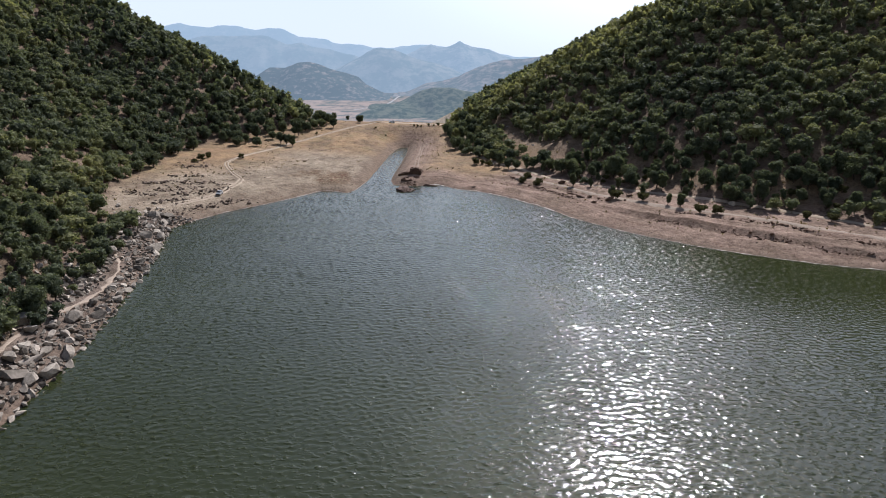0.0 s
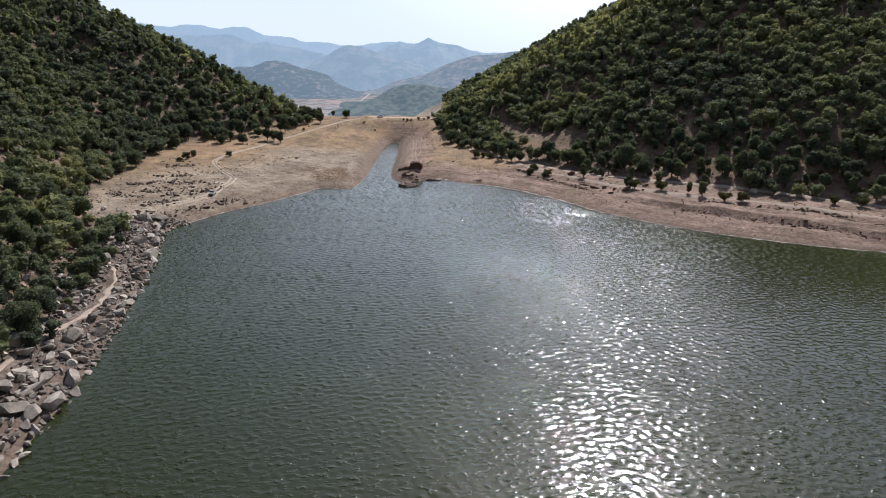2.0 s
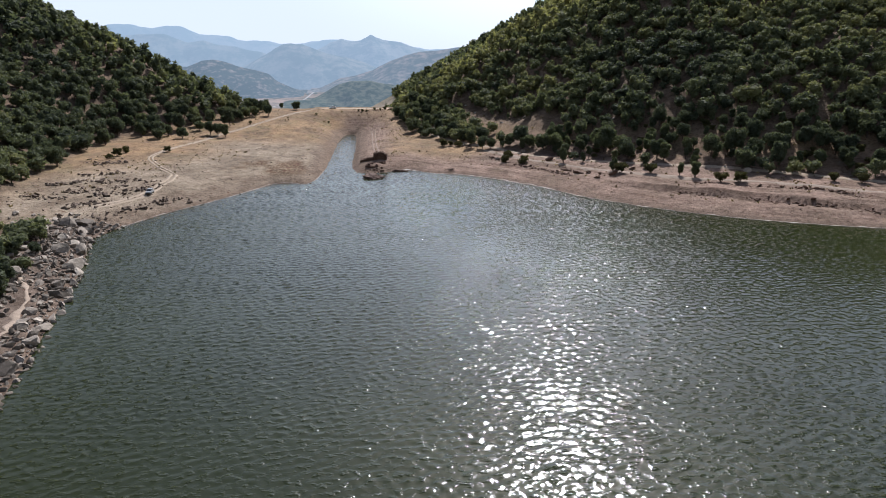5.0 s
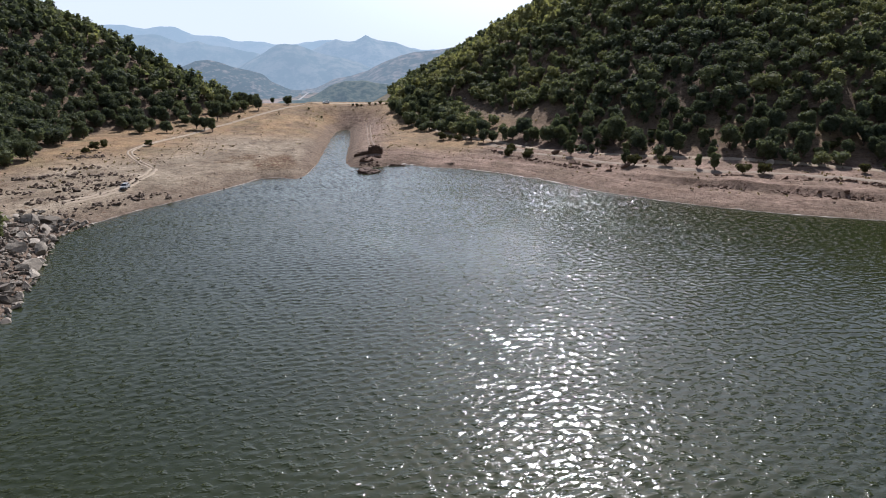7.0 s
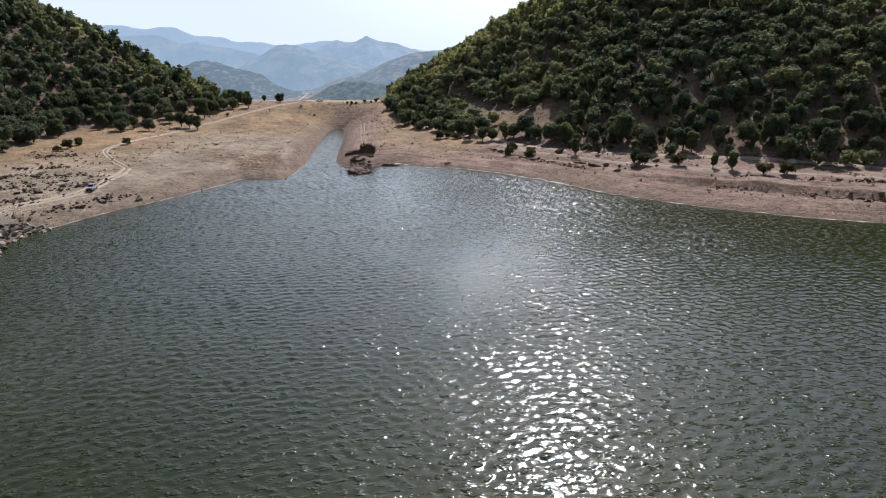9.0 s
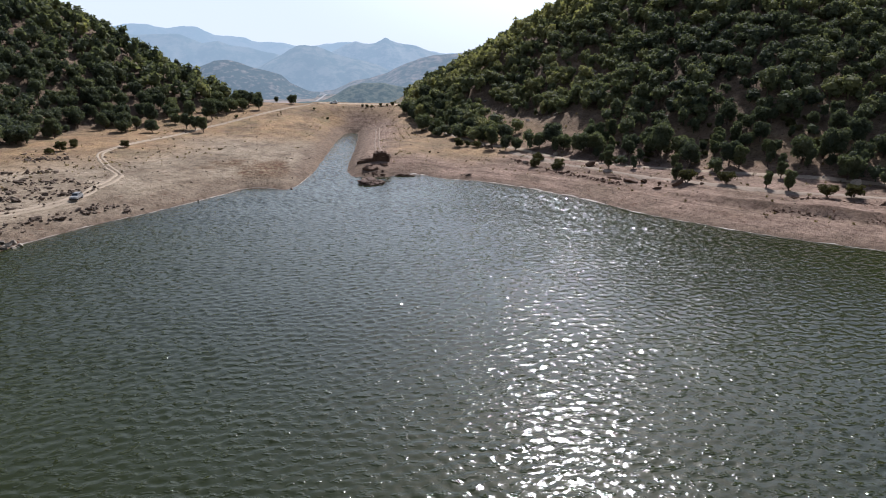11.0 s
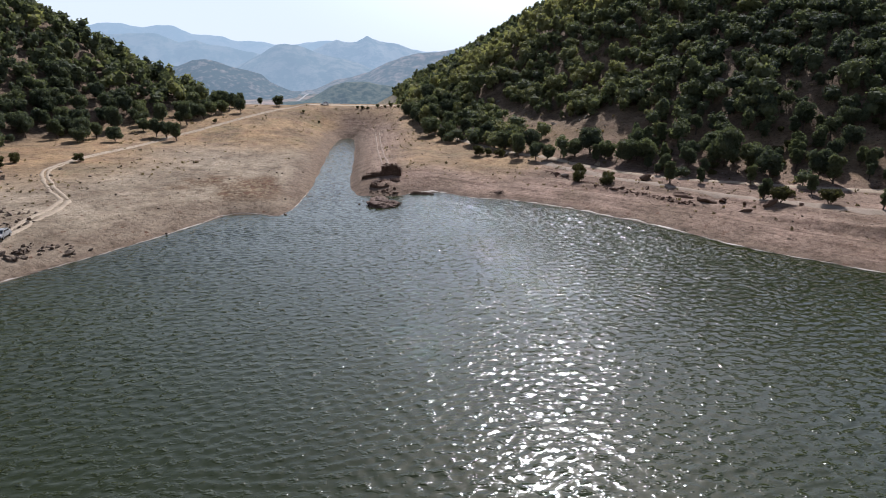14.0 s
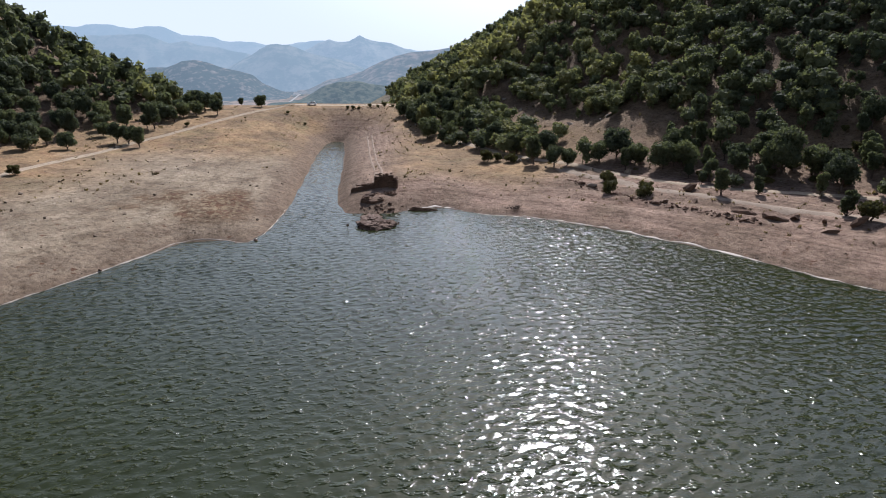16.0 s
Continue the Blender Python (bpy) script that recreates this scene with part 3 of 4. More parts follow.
def trunk_arrays(rng, tall, low, wide):
    lean = rng.uniform(-0.25, 0.25, 2)
    top = low + (tall - low) * 0.45
    pieces = [tube([(0, 0, -0.5), (lean[0] * 0.3, lean[1] * 0.3, low * 0.5), (lean[0], lean[1], low), (lean[0] * 1.6, lean[1] * 1.6, top)], [0.030 * tall + 0.05, 0.026 * tall, 0.021 * tall, 0.008 * tall], 7)]
    for k in range(5):
        a = rng.uniform(0, 2 * np.pi)
        h = low * rng.uniform(0.55, 1.15)
        out = wide * rng.uniform(0.25, 0.38)
        pieces.append(tube([(lean[0] * 0.7, lean[1] * 0.7, h), (math.cos(a) * out * 0.5, math.sin(a) * out * 0.5, h + 0.35 * out), (math.cos(a) * out, math.sin(a) * out, h + 0.9 * out)], [0.014 * tall, 0.010 * tall, 0.004 * tall], 5))
    return joined(pieces)


def tree_kind(seed, tall, wide, low, upright=False):
    """One oak, built once; copies of it share its meshes."""
    rng = np.random.default_rng(seed)
    cv, cf = crown_arrays(rng, wide, tall, low, 18, 180, 0.30, 0.80)
    tv, tf = trunk_arrays(rng, tall, low + 0.5, wide)
    crown = mesh_of("crown", cv, cf, LEAF, False, {"tint": np.full(len(cv), rng.uniform(0.0, 0.36))})
    trunk = mesh_of("trunk", tv, tf, BARK, True)
    return trunk, crown, tall, wide


TREES = [tree_kind(100 + k, *dims) for k, dims in enumerate([(7.0, 6.2, 1.0), (6.5, 5.6, 0.9), (7.5, 5.8, 1.7), (6.0, 6.2, 0.5), (7.2, 4.6, 1.3), (8.0, 6.4, 1.8), (6.4, 2.9, 0.3), (7.0, 3.3, 0.9), (8.4, 4.0, 2.4), (7.6, 4.4, 2.1)])]


def shrub_kind(seed, tall, wide):
    rng = np.random.default_rng(seed)
    v, f = crown_arrays(rng, wide, tall, 0.05, 9, 150, 0.17, 0.68)
    stems = joined([tube([(0, 0, -0.2), (math.cos(a) * wide * 0.15, math.sin(a) * wide * 0.15, tall * 0.3), (math.cos(a) * wide * 0.3, math.sin(a) * wide * 0.3, tall * 0.7)], [0.05, 0.035, 0.012], 4) for a in rng.uniform(0, 6.28, 5)])
    return mesh_of("leaves", v, f, SCRUB_LEAF, False, {"tint": np.full(len(v), rng.uniform(0, 0.5))}), mesh_of("stems", *stems, BARK)


SHRUBS = [shrub_kind(300 + k, 1.5 + 0.25 * k, 2.2 + 0.2 * k) for k in range(4)]
PLACED = []
grow = np.random.default_rng(77)


def plant_tree(x, y, tall, kind=None, group="trees at the foot of the slopes", label="dark green oak tree with dense crown on dry ground"):
    k = kind if kind is not None else int(grow.integers(0, 6))
    trunk, crown, t0, w0 = TREES[k]
    base = new("oak_tree")
    s = tall / t0
    squat = 1.0 if tall < 9 else 0.85
    base.matrix_basis = Matrix.LocRotScale((x, y, ground_at(x, y) - 0.07 * tall), Euler((0, 0, grow.uniform(0, 6.28))), (s * squat * grow.uniform(0.92, 1.12), s * squat * grow.uniform(0.92, 1.12), s))
    part("trunk", trunk, base)
    part("crown", crown, base)
    tagged(base, label, "tree", group)
    PLACED.append((x, y, 0.36 * w0 * s))
    return base


def plant_shrub(x, y, tall, label="olive brown shrub on dry grass"):
    leaves, stems = SHRUBS[int(grow.integers(0, 4))]
    base = new("shrub")
    base.matrix_basis = Matrix.LocRotScale((x, y, ground_at(x, y) - 0.03), Euler((0, 0, grow.uniform(0, 6.28))), (tall / 1.8,) * 3)
    part("leaves", leaves, base)
    part("stems", stems, base)
    tagged(base, label, "shrub", "shrubs on the dry banks")
    PLACED.append((x, y, 0.5 * tall))


# trees that stand alone or at the edge of the woods: x, y, height
LEFT_TREES = [(-120, 353, 7.4), (-103, 353, 11.0), (-94.5, 356, 6.0), (-91.5, 371, 9.0), (-81.5, 368.5, 11.0), (-78, 392.5, 8.0), (-72.5, 393.6, 7.4), (-65, 397, 7.4), (-61, 436, 4.5),
    (-50.7, 423, 6.0), (-92, 430, 8), (-118, 365, 8.4), (-80.6, 432, 7.4), (-101, 376, 8), (-110, 363, 7.5), (-88, 385, 7.5), (-97, 365, 7)]
RIGHT_TREES = [(9.4, 391.6, 7.6), (12.3, 378, 7.4), (13.3, 352, 8.6), (16.4, 340, 6), (33.3, 293.3, 9.4), (37.2, 288.4, 7.0), (49.2, 287.4, 6.4), (54.2, 287.6, 8.8), (73.6, 265.4, 7.4),
    (79.7, 258, 12.0), (84.3, 254.2, 7.6), (40.6, 288, 6), (60.1, 274.5, 8.0), (55.8, 280.5, 7.2), (64.4, 272.3, 8), (25.4, 338.8, 9), (22.1, 351.8, 10), (136.5, 219.8, 7.4), (147, 199, 9.0),
    (122.7, 228.8, 9.6), (107.3, 229, 9), (114.9, 227, 9.6), (125.7, 222, 8), (141.4, 211.3, 8)]
SLIM_TREES = [(68.9, 269.8, 7.4), (60.8, 251.5, 7.0), (67.5, 248.8, 5.2), (88.6, 216.5, 5.4), (91.3, 211.5, 6.8), (77.8, 244, 6), (71.2, 230, 6.6), (125.1, 210, 5.2), (84, 231, 5.6), (98, 224, 5.5)]
SHRUB_SPOTS = [(-94.0, 295, 2.8), (-71.9, 374.1, 1.6), (-116.6, 340.3, 1.8), (-110, 285, 3.6), (-109.3, 292.8, 2.8), (-111.3, 280, 2.6), (22.2, 300.8, 3.8), (25.5, 301, 2.6), (28.4, 298.1, 3.4),
    (43.9, 270.4, 3.6), (47.0, 258.4, 3.2), (81.5, 222.6, 3.6), (95.2, 203, 3.4), (100.2, 201.4, 3.8), (128.8, 196, 3.2), (135.5, 192.5, 3.2), (40.2, 261.5, 3.0), (45.7, 256.2, 2.6), (72.1, 226, 3.8)]
for x, y, h in LEFT_TREES + RIGHT_TREES:
    plant_tree(x, y, h)
count = 0
while count < 44:
    x, y = grow.uniform(-132, -58), grow.uniform(330, 424)
    hl = float(hill_left(np.array([x]), np.array([y]))[0])
    if not 0 < hl + 5 < 22 or (x > -75 and y < 390) or any(math.hypot(x - a, y - b) < 3.0 for a, b, c in PLACED):
        continue
    plant_tree(x, y, grow.uniform(5.5, 9.5), None, "grove at the foot of the slope", "dark green oak of the grove beside the track")
    count += 1
for x, y, h in SLIM_TREES:
    plant_tree(x, y, h, 6 + int(grow.integers(0, 2)), "slim trees along the road", "slim dark green upright tree beside the dirt road")
for x, y, h in SHRUB_SPOTS:
    plant_shrub(x, y, h)
count = 0
while count < 120:
    x, y = grow.uniform(45, 165), grow.uniform(160, 285)
    road, above = (v[0] for v in near([(27, 320), (41, 291), (54, 268), (74, 248), (97, 227.5), (128, 203), (149, 186), (175, 170)], np.array([x]), np.array([y])))
    d = float(shore(np.array([x]), np.array([y]))[0])
    if above < 0 or road < 3.2 or road > 30 or d < 22 or any(math.hypot(x - a, y - b) < 2.2 for a, b, c in PLACED):
        continue
    if count % 3 == 2:
        plant_shrub(x, y, grow.uniform(1.6, 3.4), "dusty olive shrub beside the dirt road")
    else:
        plant_tree(x, y, grow.uniform(4.2, 9.2), int(grow.choice([4, 6, 7, 8, 9, 2])), "slim trees along the road", "slim dark green upright tree beside the dirt road")
    count += 1


def wood_density(x, y):
    """How closely the slopes are wooded, from 0 to 1."""
    hl, hr = hill_left(x, y), hill_right(x, y)
    n = fractal(x, y, 34, 3, 61)
    n2 = fractal(x, y, 13, 2, 66)
    open_wood = smooth(230, 330, y) * (1 - smooth(6, 24, hl))
    left = smooth(-1, 6, hl) * (1.50 - 0.55 * open_wood + 0.45 * n)
    shelf = (1 - smooth(26, 40, hr + 10 * n)) * smooth(30, 50, x) * (1 - 0.8 * smooth(98, 122, x + 10 * n))
    right = smooth(-1, 6, hr) * (1.30 + 0.35 * n) * (1 - shelf) + shelf * np.clip(0.06 + 0.5 * n, 0, 0.5)
    beyond = smooth(428, 440, y) * smooth(10, 22, x) * (1.1 + 0.5 * n)
    right = np.where(y > 425, np.maximum(right, beyond), right)
    d = shore(x, y)
    low = smooth(7, 10, d) * (1 - smooth(185, 200, y)) * (x < -50) * 1.0
    left = np.where(hl > 0, left, 0)
    left = np.maximum(left, low)
    return np.clip(np.maximum(left, np.where((hr > 0) | (y > 425), right, 0)) + 0.25 * n2 * ((hl > 0) | (hr > 0)), 0, 1)


step = 4.5
gx, gy = (a.ravel() for a in np.meshgrid(np.arange(-330, 470, step), np.arange(-30, 1250, step)))
gx, gy = gx + grow.uniform(-2.1, 2.1, gx.shape), gy + grow.uniform(-2.1, 2.1, gx.shape)
ok = (grow.uniform(0, 1, gx.shape) < wood_density(gx, gy) * 0.97) & (shore(gx, gy) > 7.5)
gx, gy = gx[ok], gy[ok]
gz = relief(gx, gy)
away = np.hypot(gx + 12, gy - 70)
ok = ~((gy > 400) & (gx > -78) & (gx < 14)) & ((gx < 14) | (gy < 440) | (gz > -7 + 9 * fractal(gx, gy, 30, 2, 63))) & (gz < 60 + 0.11 * away) & (gz > -20) & ((away < 480) | (grow.uniform(0, 1, gx.shape) < np.where(gx > 0, 0.17, 0.12))) & (((gy > 60) & (gx < 0.85 * gy + 25) & (gx > -0.78 * gy - 25)) | (grow.uniform(0, 1, gx.shape) < 0.2)) & ((away < 330) | (away > 480) | (grow.uniform(0, 1, gx.shape) < 0.8))
gx, gy, gz, away = gx[ok], gy[ok], gz[ok], away[ok]
for px, py, pr in PLACED:
    keep = np.hypot(gx - px, gy - py) > pr + 2.0
    gx, gy, gz, away = gx[keep], gy[keep], gz[keep], away[keep]
size = np.clip(grow.normal(6.1, 1.3, gx.shape), 3.0, 9.5)
size = np.where(grow.uniform(0, 1, gx.shape) < 0.16, size * 0.55, size)
size = size * np.where(away > 480, 1.75, np.where(away > 330, 1.2, 1.0)) * np.where((hill_right(gx, gy) > 0) & (hill_right(gx, gy) < 40), 1.12, 1.0)
size = size * np.where((hill_right(gx, gy) > 40) | ((gx < -50) & (gy > 225)), 1.14, 1.0)
size = np.where((gx < -50) & (gy < 200) & (shore(gx, gy) < 22), size * 0.85, size)
# the trees nearest the lake are things of their own
single = ((shore(gx, gy) < 46) & (gx < -60) & (gy > 72) & (gy < 225)) | ((hill_right(gx, gy) > 0) & (hill_right(gx, gy) < 30) & (gx < 165)) | ((hill_left(gx, gy) > 0) & (hill_left(gx, gy) < 9) & (gy >= 225) & (gy < 440))
nearest = grow.permutation(np.nonzero(single)[0])[:165]
chosen = np.zeros(gx.shape, bool)
chosen[nearest] = True
for i in nearest:
    plant_tree(float(gx[i]), float(gy[i]), float(size[i]) * 1.08, None, "single trees on the lower slopes", "dark green scrub oak on a rocky slope")
gx, gy, gz, away, size = gx[~chosen], gy[~chosen], gz[~chosen], away[~chosen], size[~chosen]


def shade(x, y):
    """Foliage tone: patches of drier and greener growth, and a chance of its own for each tree."""
    n = fractal(x, y, 60, 2, 91)
    return np.clip(0.46 + 0.16 * np.sign(x + 20) + smooth(30, 120, x) * smooth(360, 430, y) * (0.24 - 0.42 * smooth(500, 600, y)) + 0.55 * n + grow.normal(0, 0.2, x.shape), 0.0, 0.99)


def forest(name, mask, kinds, label):
    verts, faces, tint, n = [], [], [], 0
    for x, y, z, s, tone in zip(gx[mask], gy[mask], gz[mask], size[mask], shade(gx[mask], gy[mask])):
        v, f = kinds[int(grow.integers(0, len(kinds)))]
        a = grow.uniform(0, 6.28)
        ca, sa_ = math.cos(a), math.sin(a)
        w = s * grow.uniform(0.85, 1.2)
        verts.append(np.stack([x + w * (v[:, 0] * ca - v[:, 1] * sa_), y + w * (v[:, 0] * sa_ + v[:, 1] * ca), z - 0.15 + s * v[:, 2]], -1))
        faces.append(f + n)
        tint.append(np.full(len(v), tone))
        n += len(v)
    ob = new(name, mesh_of(name, np.concatenate(verts), np.concatenate(faces), LEAF, False, {"tint": np.concatenate(tint)}))
    return tagged(ob, label, "forest", kind="stuff")


def wood_kind(seed, lobes, leaves, leaf):
    rng = np.random.default_rng(seed)
    w = rng.uniform(0.85, 1.1)
    v, f = crown_arrays(rng, w, 1.0, 0.04, lobes, leaves, leaf)
    stem = tube([(0, 0, -0.06), (0.02, 0, 0.2), (0.0, 0.02, 0.5)], [0.035, 0.028, 0.015], 4)
    return joined([(v, f), stem])


NEAR_KINDS = [wood_kind(500 + k, 7, 50, 0.072) for k in range(7)]
FAR_KINDS = [wood_kind(600 + k, 4, 15, 0.15) for k in range(6)]
close = away < 330
left_side = gx < -20
forest("oak_wood_west", close & left_side, NEAR_KINDS, "dense dark green oak scrub covering the slope")
forest("oak_wood_east", close & ~left_side, NEAR_KINDS, "dense dark green oak woods on the steep hillside")
forest("far_wood_west", ~close & left_side, FAR_KINDS, "dark green woods along the ridge")
forest("far_wood_east", ~close & ~left_side, FAR_KINDS, "dark green woods high on the hillside")


# ---- tracks and water's edge ----
def ribbon(name, points, offsets, mat, label, lift=0.14, wobble=0.15, category="dirt track", seed=1, level=None):
    """Strips laid on the ground along a line; offsets: pairs of their edges, sideways in metres."""
    line = smooth_line(points)
    way = np.gradient(line, axis=0)
    way /= np.linalg.norm(way, axis=1)[:, None]
    side = np.stack([way[:, 1], -way[:, 0]], -1)
    verts, faces, n = [], [], 0
    rng = np.random.default_rng(seed)
    for lo, hi in offsets:
        jl, jh = rng.normal(0, wobble, len(line)), rng.normal(0, wobble, len(line))
        cols = []
        for u, rise in ((0.0, -0.2), (0.2, 0.0), (0.5, 0.02), (0.8, 0.0), (1.0, -0.2)):
            o = (lo + jl) * (1 - u) + (hi + jh) * u
            q = line + side * o[:, None]
            z = relief(q[:, 0], q[:, 1]) if level is None else np.full(len(q), level)
            cols.append(np.column_stack([q, np.maximum(z, 0) + lift + rise]))
        v = np.stack(cols, 1).reshape(-1, 3)
        verts.append(v)
        faces.append(grid_faces(5, len(line)) + n)
        n += len(v)
    ob = new(name, mesh_of(name, np.concatenate(verts), np.concatenate(faces), mat, True))
    return tagged(ob, label, category, kind="structure")


WEST_TRACK = [(-20, 424), (-36, 424), (-46, 416), (-56, 398), (-66, 379), (-76, 360), (-83, 347), (-89, 325), (-95, 303), (-97.3, 289), (-97, 281), (-93, 272), (-87.5, 262), (-81.5, 253)]
ribbon("west_track", WEST_TRACK, [(-1.15, -0.14), (0.14, 1.15)], TRACK, "pale two-rut dirt track across the dry grass", seed=2)
ribbon("car_track", [(-81.5, 253), (-81, 246), (-82, 239), (-82.5, 232), (-86, 222), (-93, 212)], [(-1.5, -0.3), (0.3, 1.5)], TRACK, "faint wheel ruts leading to the shore", seed=3)
ribbon("crest_road", [(-36, 424), (-20, 424), (0, 422.5), (14, 418), (22, 408)], [(-2.0, 2.0)], EARTH_ROAD, "pale dirt road along the crest of the dam", seed=4)
ribbon("east_road", [(14, 418), (18, 385), (22, 345), (27, 320), (33, 303), (41, 291), (48, 279), (54, 268), (62, 258), (74, 248), (86, 237), (97, 227.5), (113, 214.5), (128, 203), (141, 193), (149, 186), (175, 170), (230, 150)],
    [(-1.35, 1.35)], EARTH_ROAD, "pale dirt road cut into the foot of the hill", seed=5)
ribbon("bench_path", [(38, 286), (45, 271), (53, 257), (60, 247), (66, 237), (74, 227), (88, 213), (102, 202), (117, 191), (131, 182), (146, 172), (190, 158)], [(-1.9, 1.9)], BENCH, "sandy bench above the lake bank", wobble=0.5, seed=6)
ribbon("ruin_track", [(-6.2, 372), (-6.6, 360.5), (-8, 323.6), (-8.1, 302.8), (-8.6, 290), (-10, 285)], [(-1.2, -0.4), (0.4, 1.2)], RUT, "faint wheel ruts running past the ruin", 0.08, 0.2, seed=11)
ribbon("rock_path", [(-92, 163), (-86.5, 156), (-83, 151), (-80, 144), (-78.6, 137), (-77, 128), (-77.5, 120), (-78.5, 115), (-79, 108), (-78, 98), (-76, 88)], [(-0.40, 0.40)], BENCH, "narrow pale footpath between the boulders", wobble=0.35, seed=7)
FOAM_EAST = [(-4, 267.5), (4, 268.5), (11, 261), (22, 254.3), (34, 242), (45, 226), (51, 213), (58, 203), (66, 193.5), (75, 184.5), (90, 173), (108, 163), (128, 156), (190, 140)]
ribbon("shore_foam", FOAM_EAST, [(-0.14, 0.26)], FOAM, "pale foam line along the water's edge", 0.03, 0.24, "foam", 8)
FOAM_WEST = [(-83, 200), (-75, 214), (-65, 226.5), (-53, 244), (-48, 252), (-41, 252), (-36, 249.5), (-33, 257), (-30.5, 275)]
ribbon("shore_foam_west", FOAM_WEST, [(-0.13, 0.04)], FOAM, "thin pale foam line along the silt shore", 0.06, 0.12, "foam", 9)


# ---- rocks ----
def rock_mesh(seed, mat, flat=0.75, fine=False):
    """An angular boulder: a ball cut by random planes."""
    rng = np.random.default_rng(seed)
    v, f = BALL2 if fine else BALL1
    v = v.copy()
    for _ in range(12):
        n = rng.normal(size=3)
        n /= np.linalg.norm(n)
        over = np.maximum(v @ n - rng.uniform(0.30, 0.68), 0)
        v -= over[:, None] * n
    v *= (1 + 0.05 * rng.normal(size=(len(v), 1)))
    v *= np.array([rng.uniform(0.9, 1.25), rng.uniform(0.65, 0.95), flat * rng.uniform(0.7, 1.0)])
    return mesh_of("boulder", v, f, mat)


ROCKS = [rock_mesh(700 + k, ROCK) for k in range(7)] + [rock_mesh(720 + k, PALE_ROCK, 0.6) for k in range(2)]
BROWN = [rock_mesh(740 + k, DARK_ROCK, 0.7) for k in range(5)]
strew = np.random.default_rng(909)


def boulder(x, y, r, kinds, label, group, sink=0.3, stretch=1.0, turn=None):
    ob = new("boulder", kinds[int(strew.integers(0, len(kinds)))])
    z = max(ground_at(x, y), -0.5)
    ob.matrix_basis = Matrix.LocRotScale((x, y, z + r * (0.5 - sink) * 0.7), Euler((strew.uniform(-0.45, 0.45), strew.uniform(-0.45, 0.45), strew.uniform(0, 6.28) if turn is None else turn)), (r * stretch, r, r))
    return tagged(ob, label, "boulder", group)


def rubble(name, spots, kinds, label):
    """Stones too many to count, in one mesh."""
    verts, faces, n = [], [], 0
    for x, y, z, r in spots:
        me = kinds[int(strew.integers(0, len(kinds)))]
        v = np.empty(len(me.vertices) * 3, np.float32)
        me.vertices.foreach_get("co", v)
        f = np.empty(len(me.polygons) * 3, np.int32)
        me.polygons.foreach_get("vertices", f)
        m = np.array(Euler((strew.uniform(-0.6, 0.6), strew.uniform(-0.6, 0.6), strew.uniform(0, 6.28))).to_matrix())
        verts.append((v.reshape(-1, 3) * r) @ m.T + (x, y, z + 0.15 * r))
        faces.append(f.reshape(-1, 3) + n)
        n += len(v) // 3
    ob = new(name, mesh_of(name, np.concatenate(verts), np.concatenate(faces), kinds[0].materials[0]))
    return tagged(ob, label, "rocks", kind="stuff")


def strew_shore():
    small = []
    spots = []
    edge = smooth_line([(-63.5, 20)] + WEST[3:11], 0.8)
    p = edge[strew.integers(0, len(edge), 9000)]
    px, py = p[:, 0] - strew.uniform(-1.0, 15, 9000), p[:, 1] + strew.uniform(-1.5, 1.5, 9000)
    pr = np.clip(strew.lognormal(0.02, 0.60, 9000), 0.35, 3.4)
    d = shore(px, py)
    path = near([(-83, 151), (-78.6, 137), (-77, 128), (-78.5, 115), (-78, 98)], px, py)[0]
    keep = (py > 15) & (d > -1.0) & (strew.uniform(0, 1, 9000) > smooth(8, 14, d) * 0.8) & (path > 0.7 + 0.6 * pr)
    for x, y, r in zip(px[keep].tolist(), py[keep].tolist(), pr[keep].tolist()):
        if any((x - a) ** 2 + (y - b) ** 2 < (0.50 * (r + c)) ** 2 for a, b, c in spots):
            continue
        spots.append((x, y, r))
    spots.sort(key=lambda s: -s[2])
    for k, (x, y, r) in enumerate(spots):
        if k < 290:
            boulder(x, y, r, ROCKS if k > 40 else ROCKS[:7], "grey angular boulder on the rocky shore", "boulders along the shore")
        else:
            small.append((x, y, r))
    px, py, pr = np.array(small).T
    rubble("shore_rubble", list(zip(px, py, np.maximum(relief(px, py), -0.3), pr)), ROCKS[:7], "grey broken rocks piled along the shore")


strew_shore()
for k, (x, y, r, s) in enumerate([(-71.5, 96, 2.9, 1.5), (-73.5, 100.5, 2.2, 1.3), (-88.5, 192.5, 2.4, 1.4), (-82, 133, 2.4, 1.1), (-81, 124, 2.5, 1.0), (-84, 128, 2.2, 1.1)]):
    boulder(x, y, r, ROCKS[7:], "large pale weathered slab of rock", "pale slabs on the shore", 0.45, s)
# rows of dark stones left by the old field walls on the west bank
ROWS_WEST = [[(-90, 205), (-85, 210.5), (-82.5, 215.5), (-78.6, 220), (-75.8, 223.6), (-70.5, 225)], [(-97, 224), (-90, 227), (-86, 232.5), (-83, 236.5)], [(-104, 228), (-95, 232), (-92, 234.5)], [(-102, 240), (-94, 242), (-91, 243)],
    [(-88, 243), (-84, 243)], [(-110, 250), (-102, 252), (-97, 255)], [(-100, 212), (-92, 217)], [(-114, 236), (-106, 241)], [(-112, 268), (-104, 272)], [(-115, 222), (-104, 219)]]
stones = []
for row in ROWS_WEST:
    line = smooth_line(row, 0.5)
    for p in line:
        for _ in range(int(strew.integers(0, 5))):
            stones.append((*(p + strew.normal(0, 1.4, 2)), float(np.clip(strew.lognormal(-0.65, 0.45), 0.2, 1.3))))
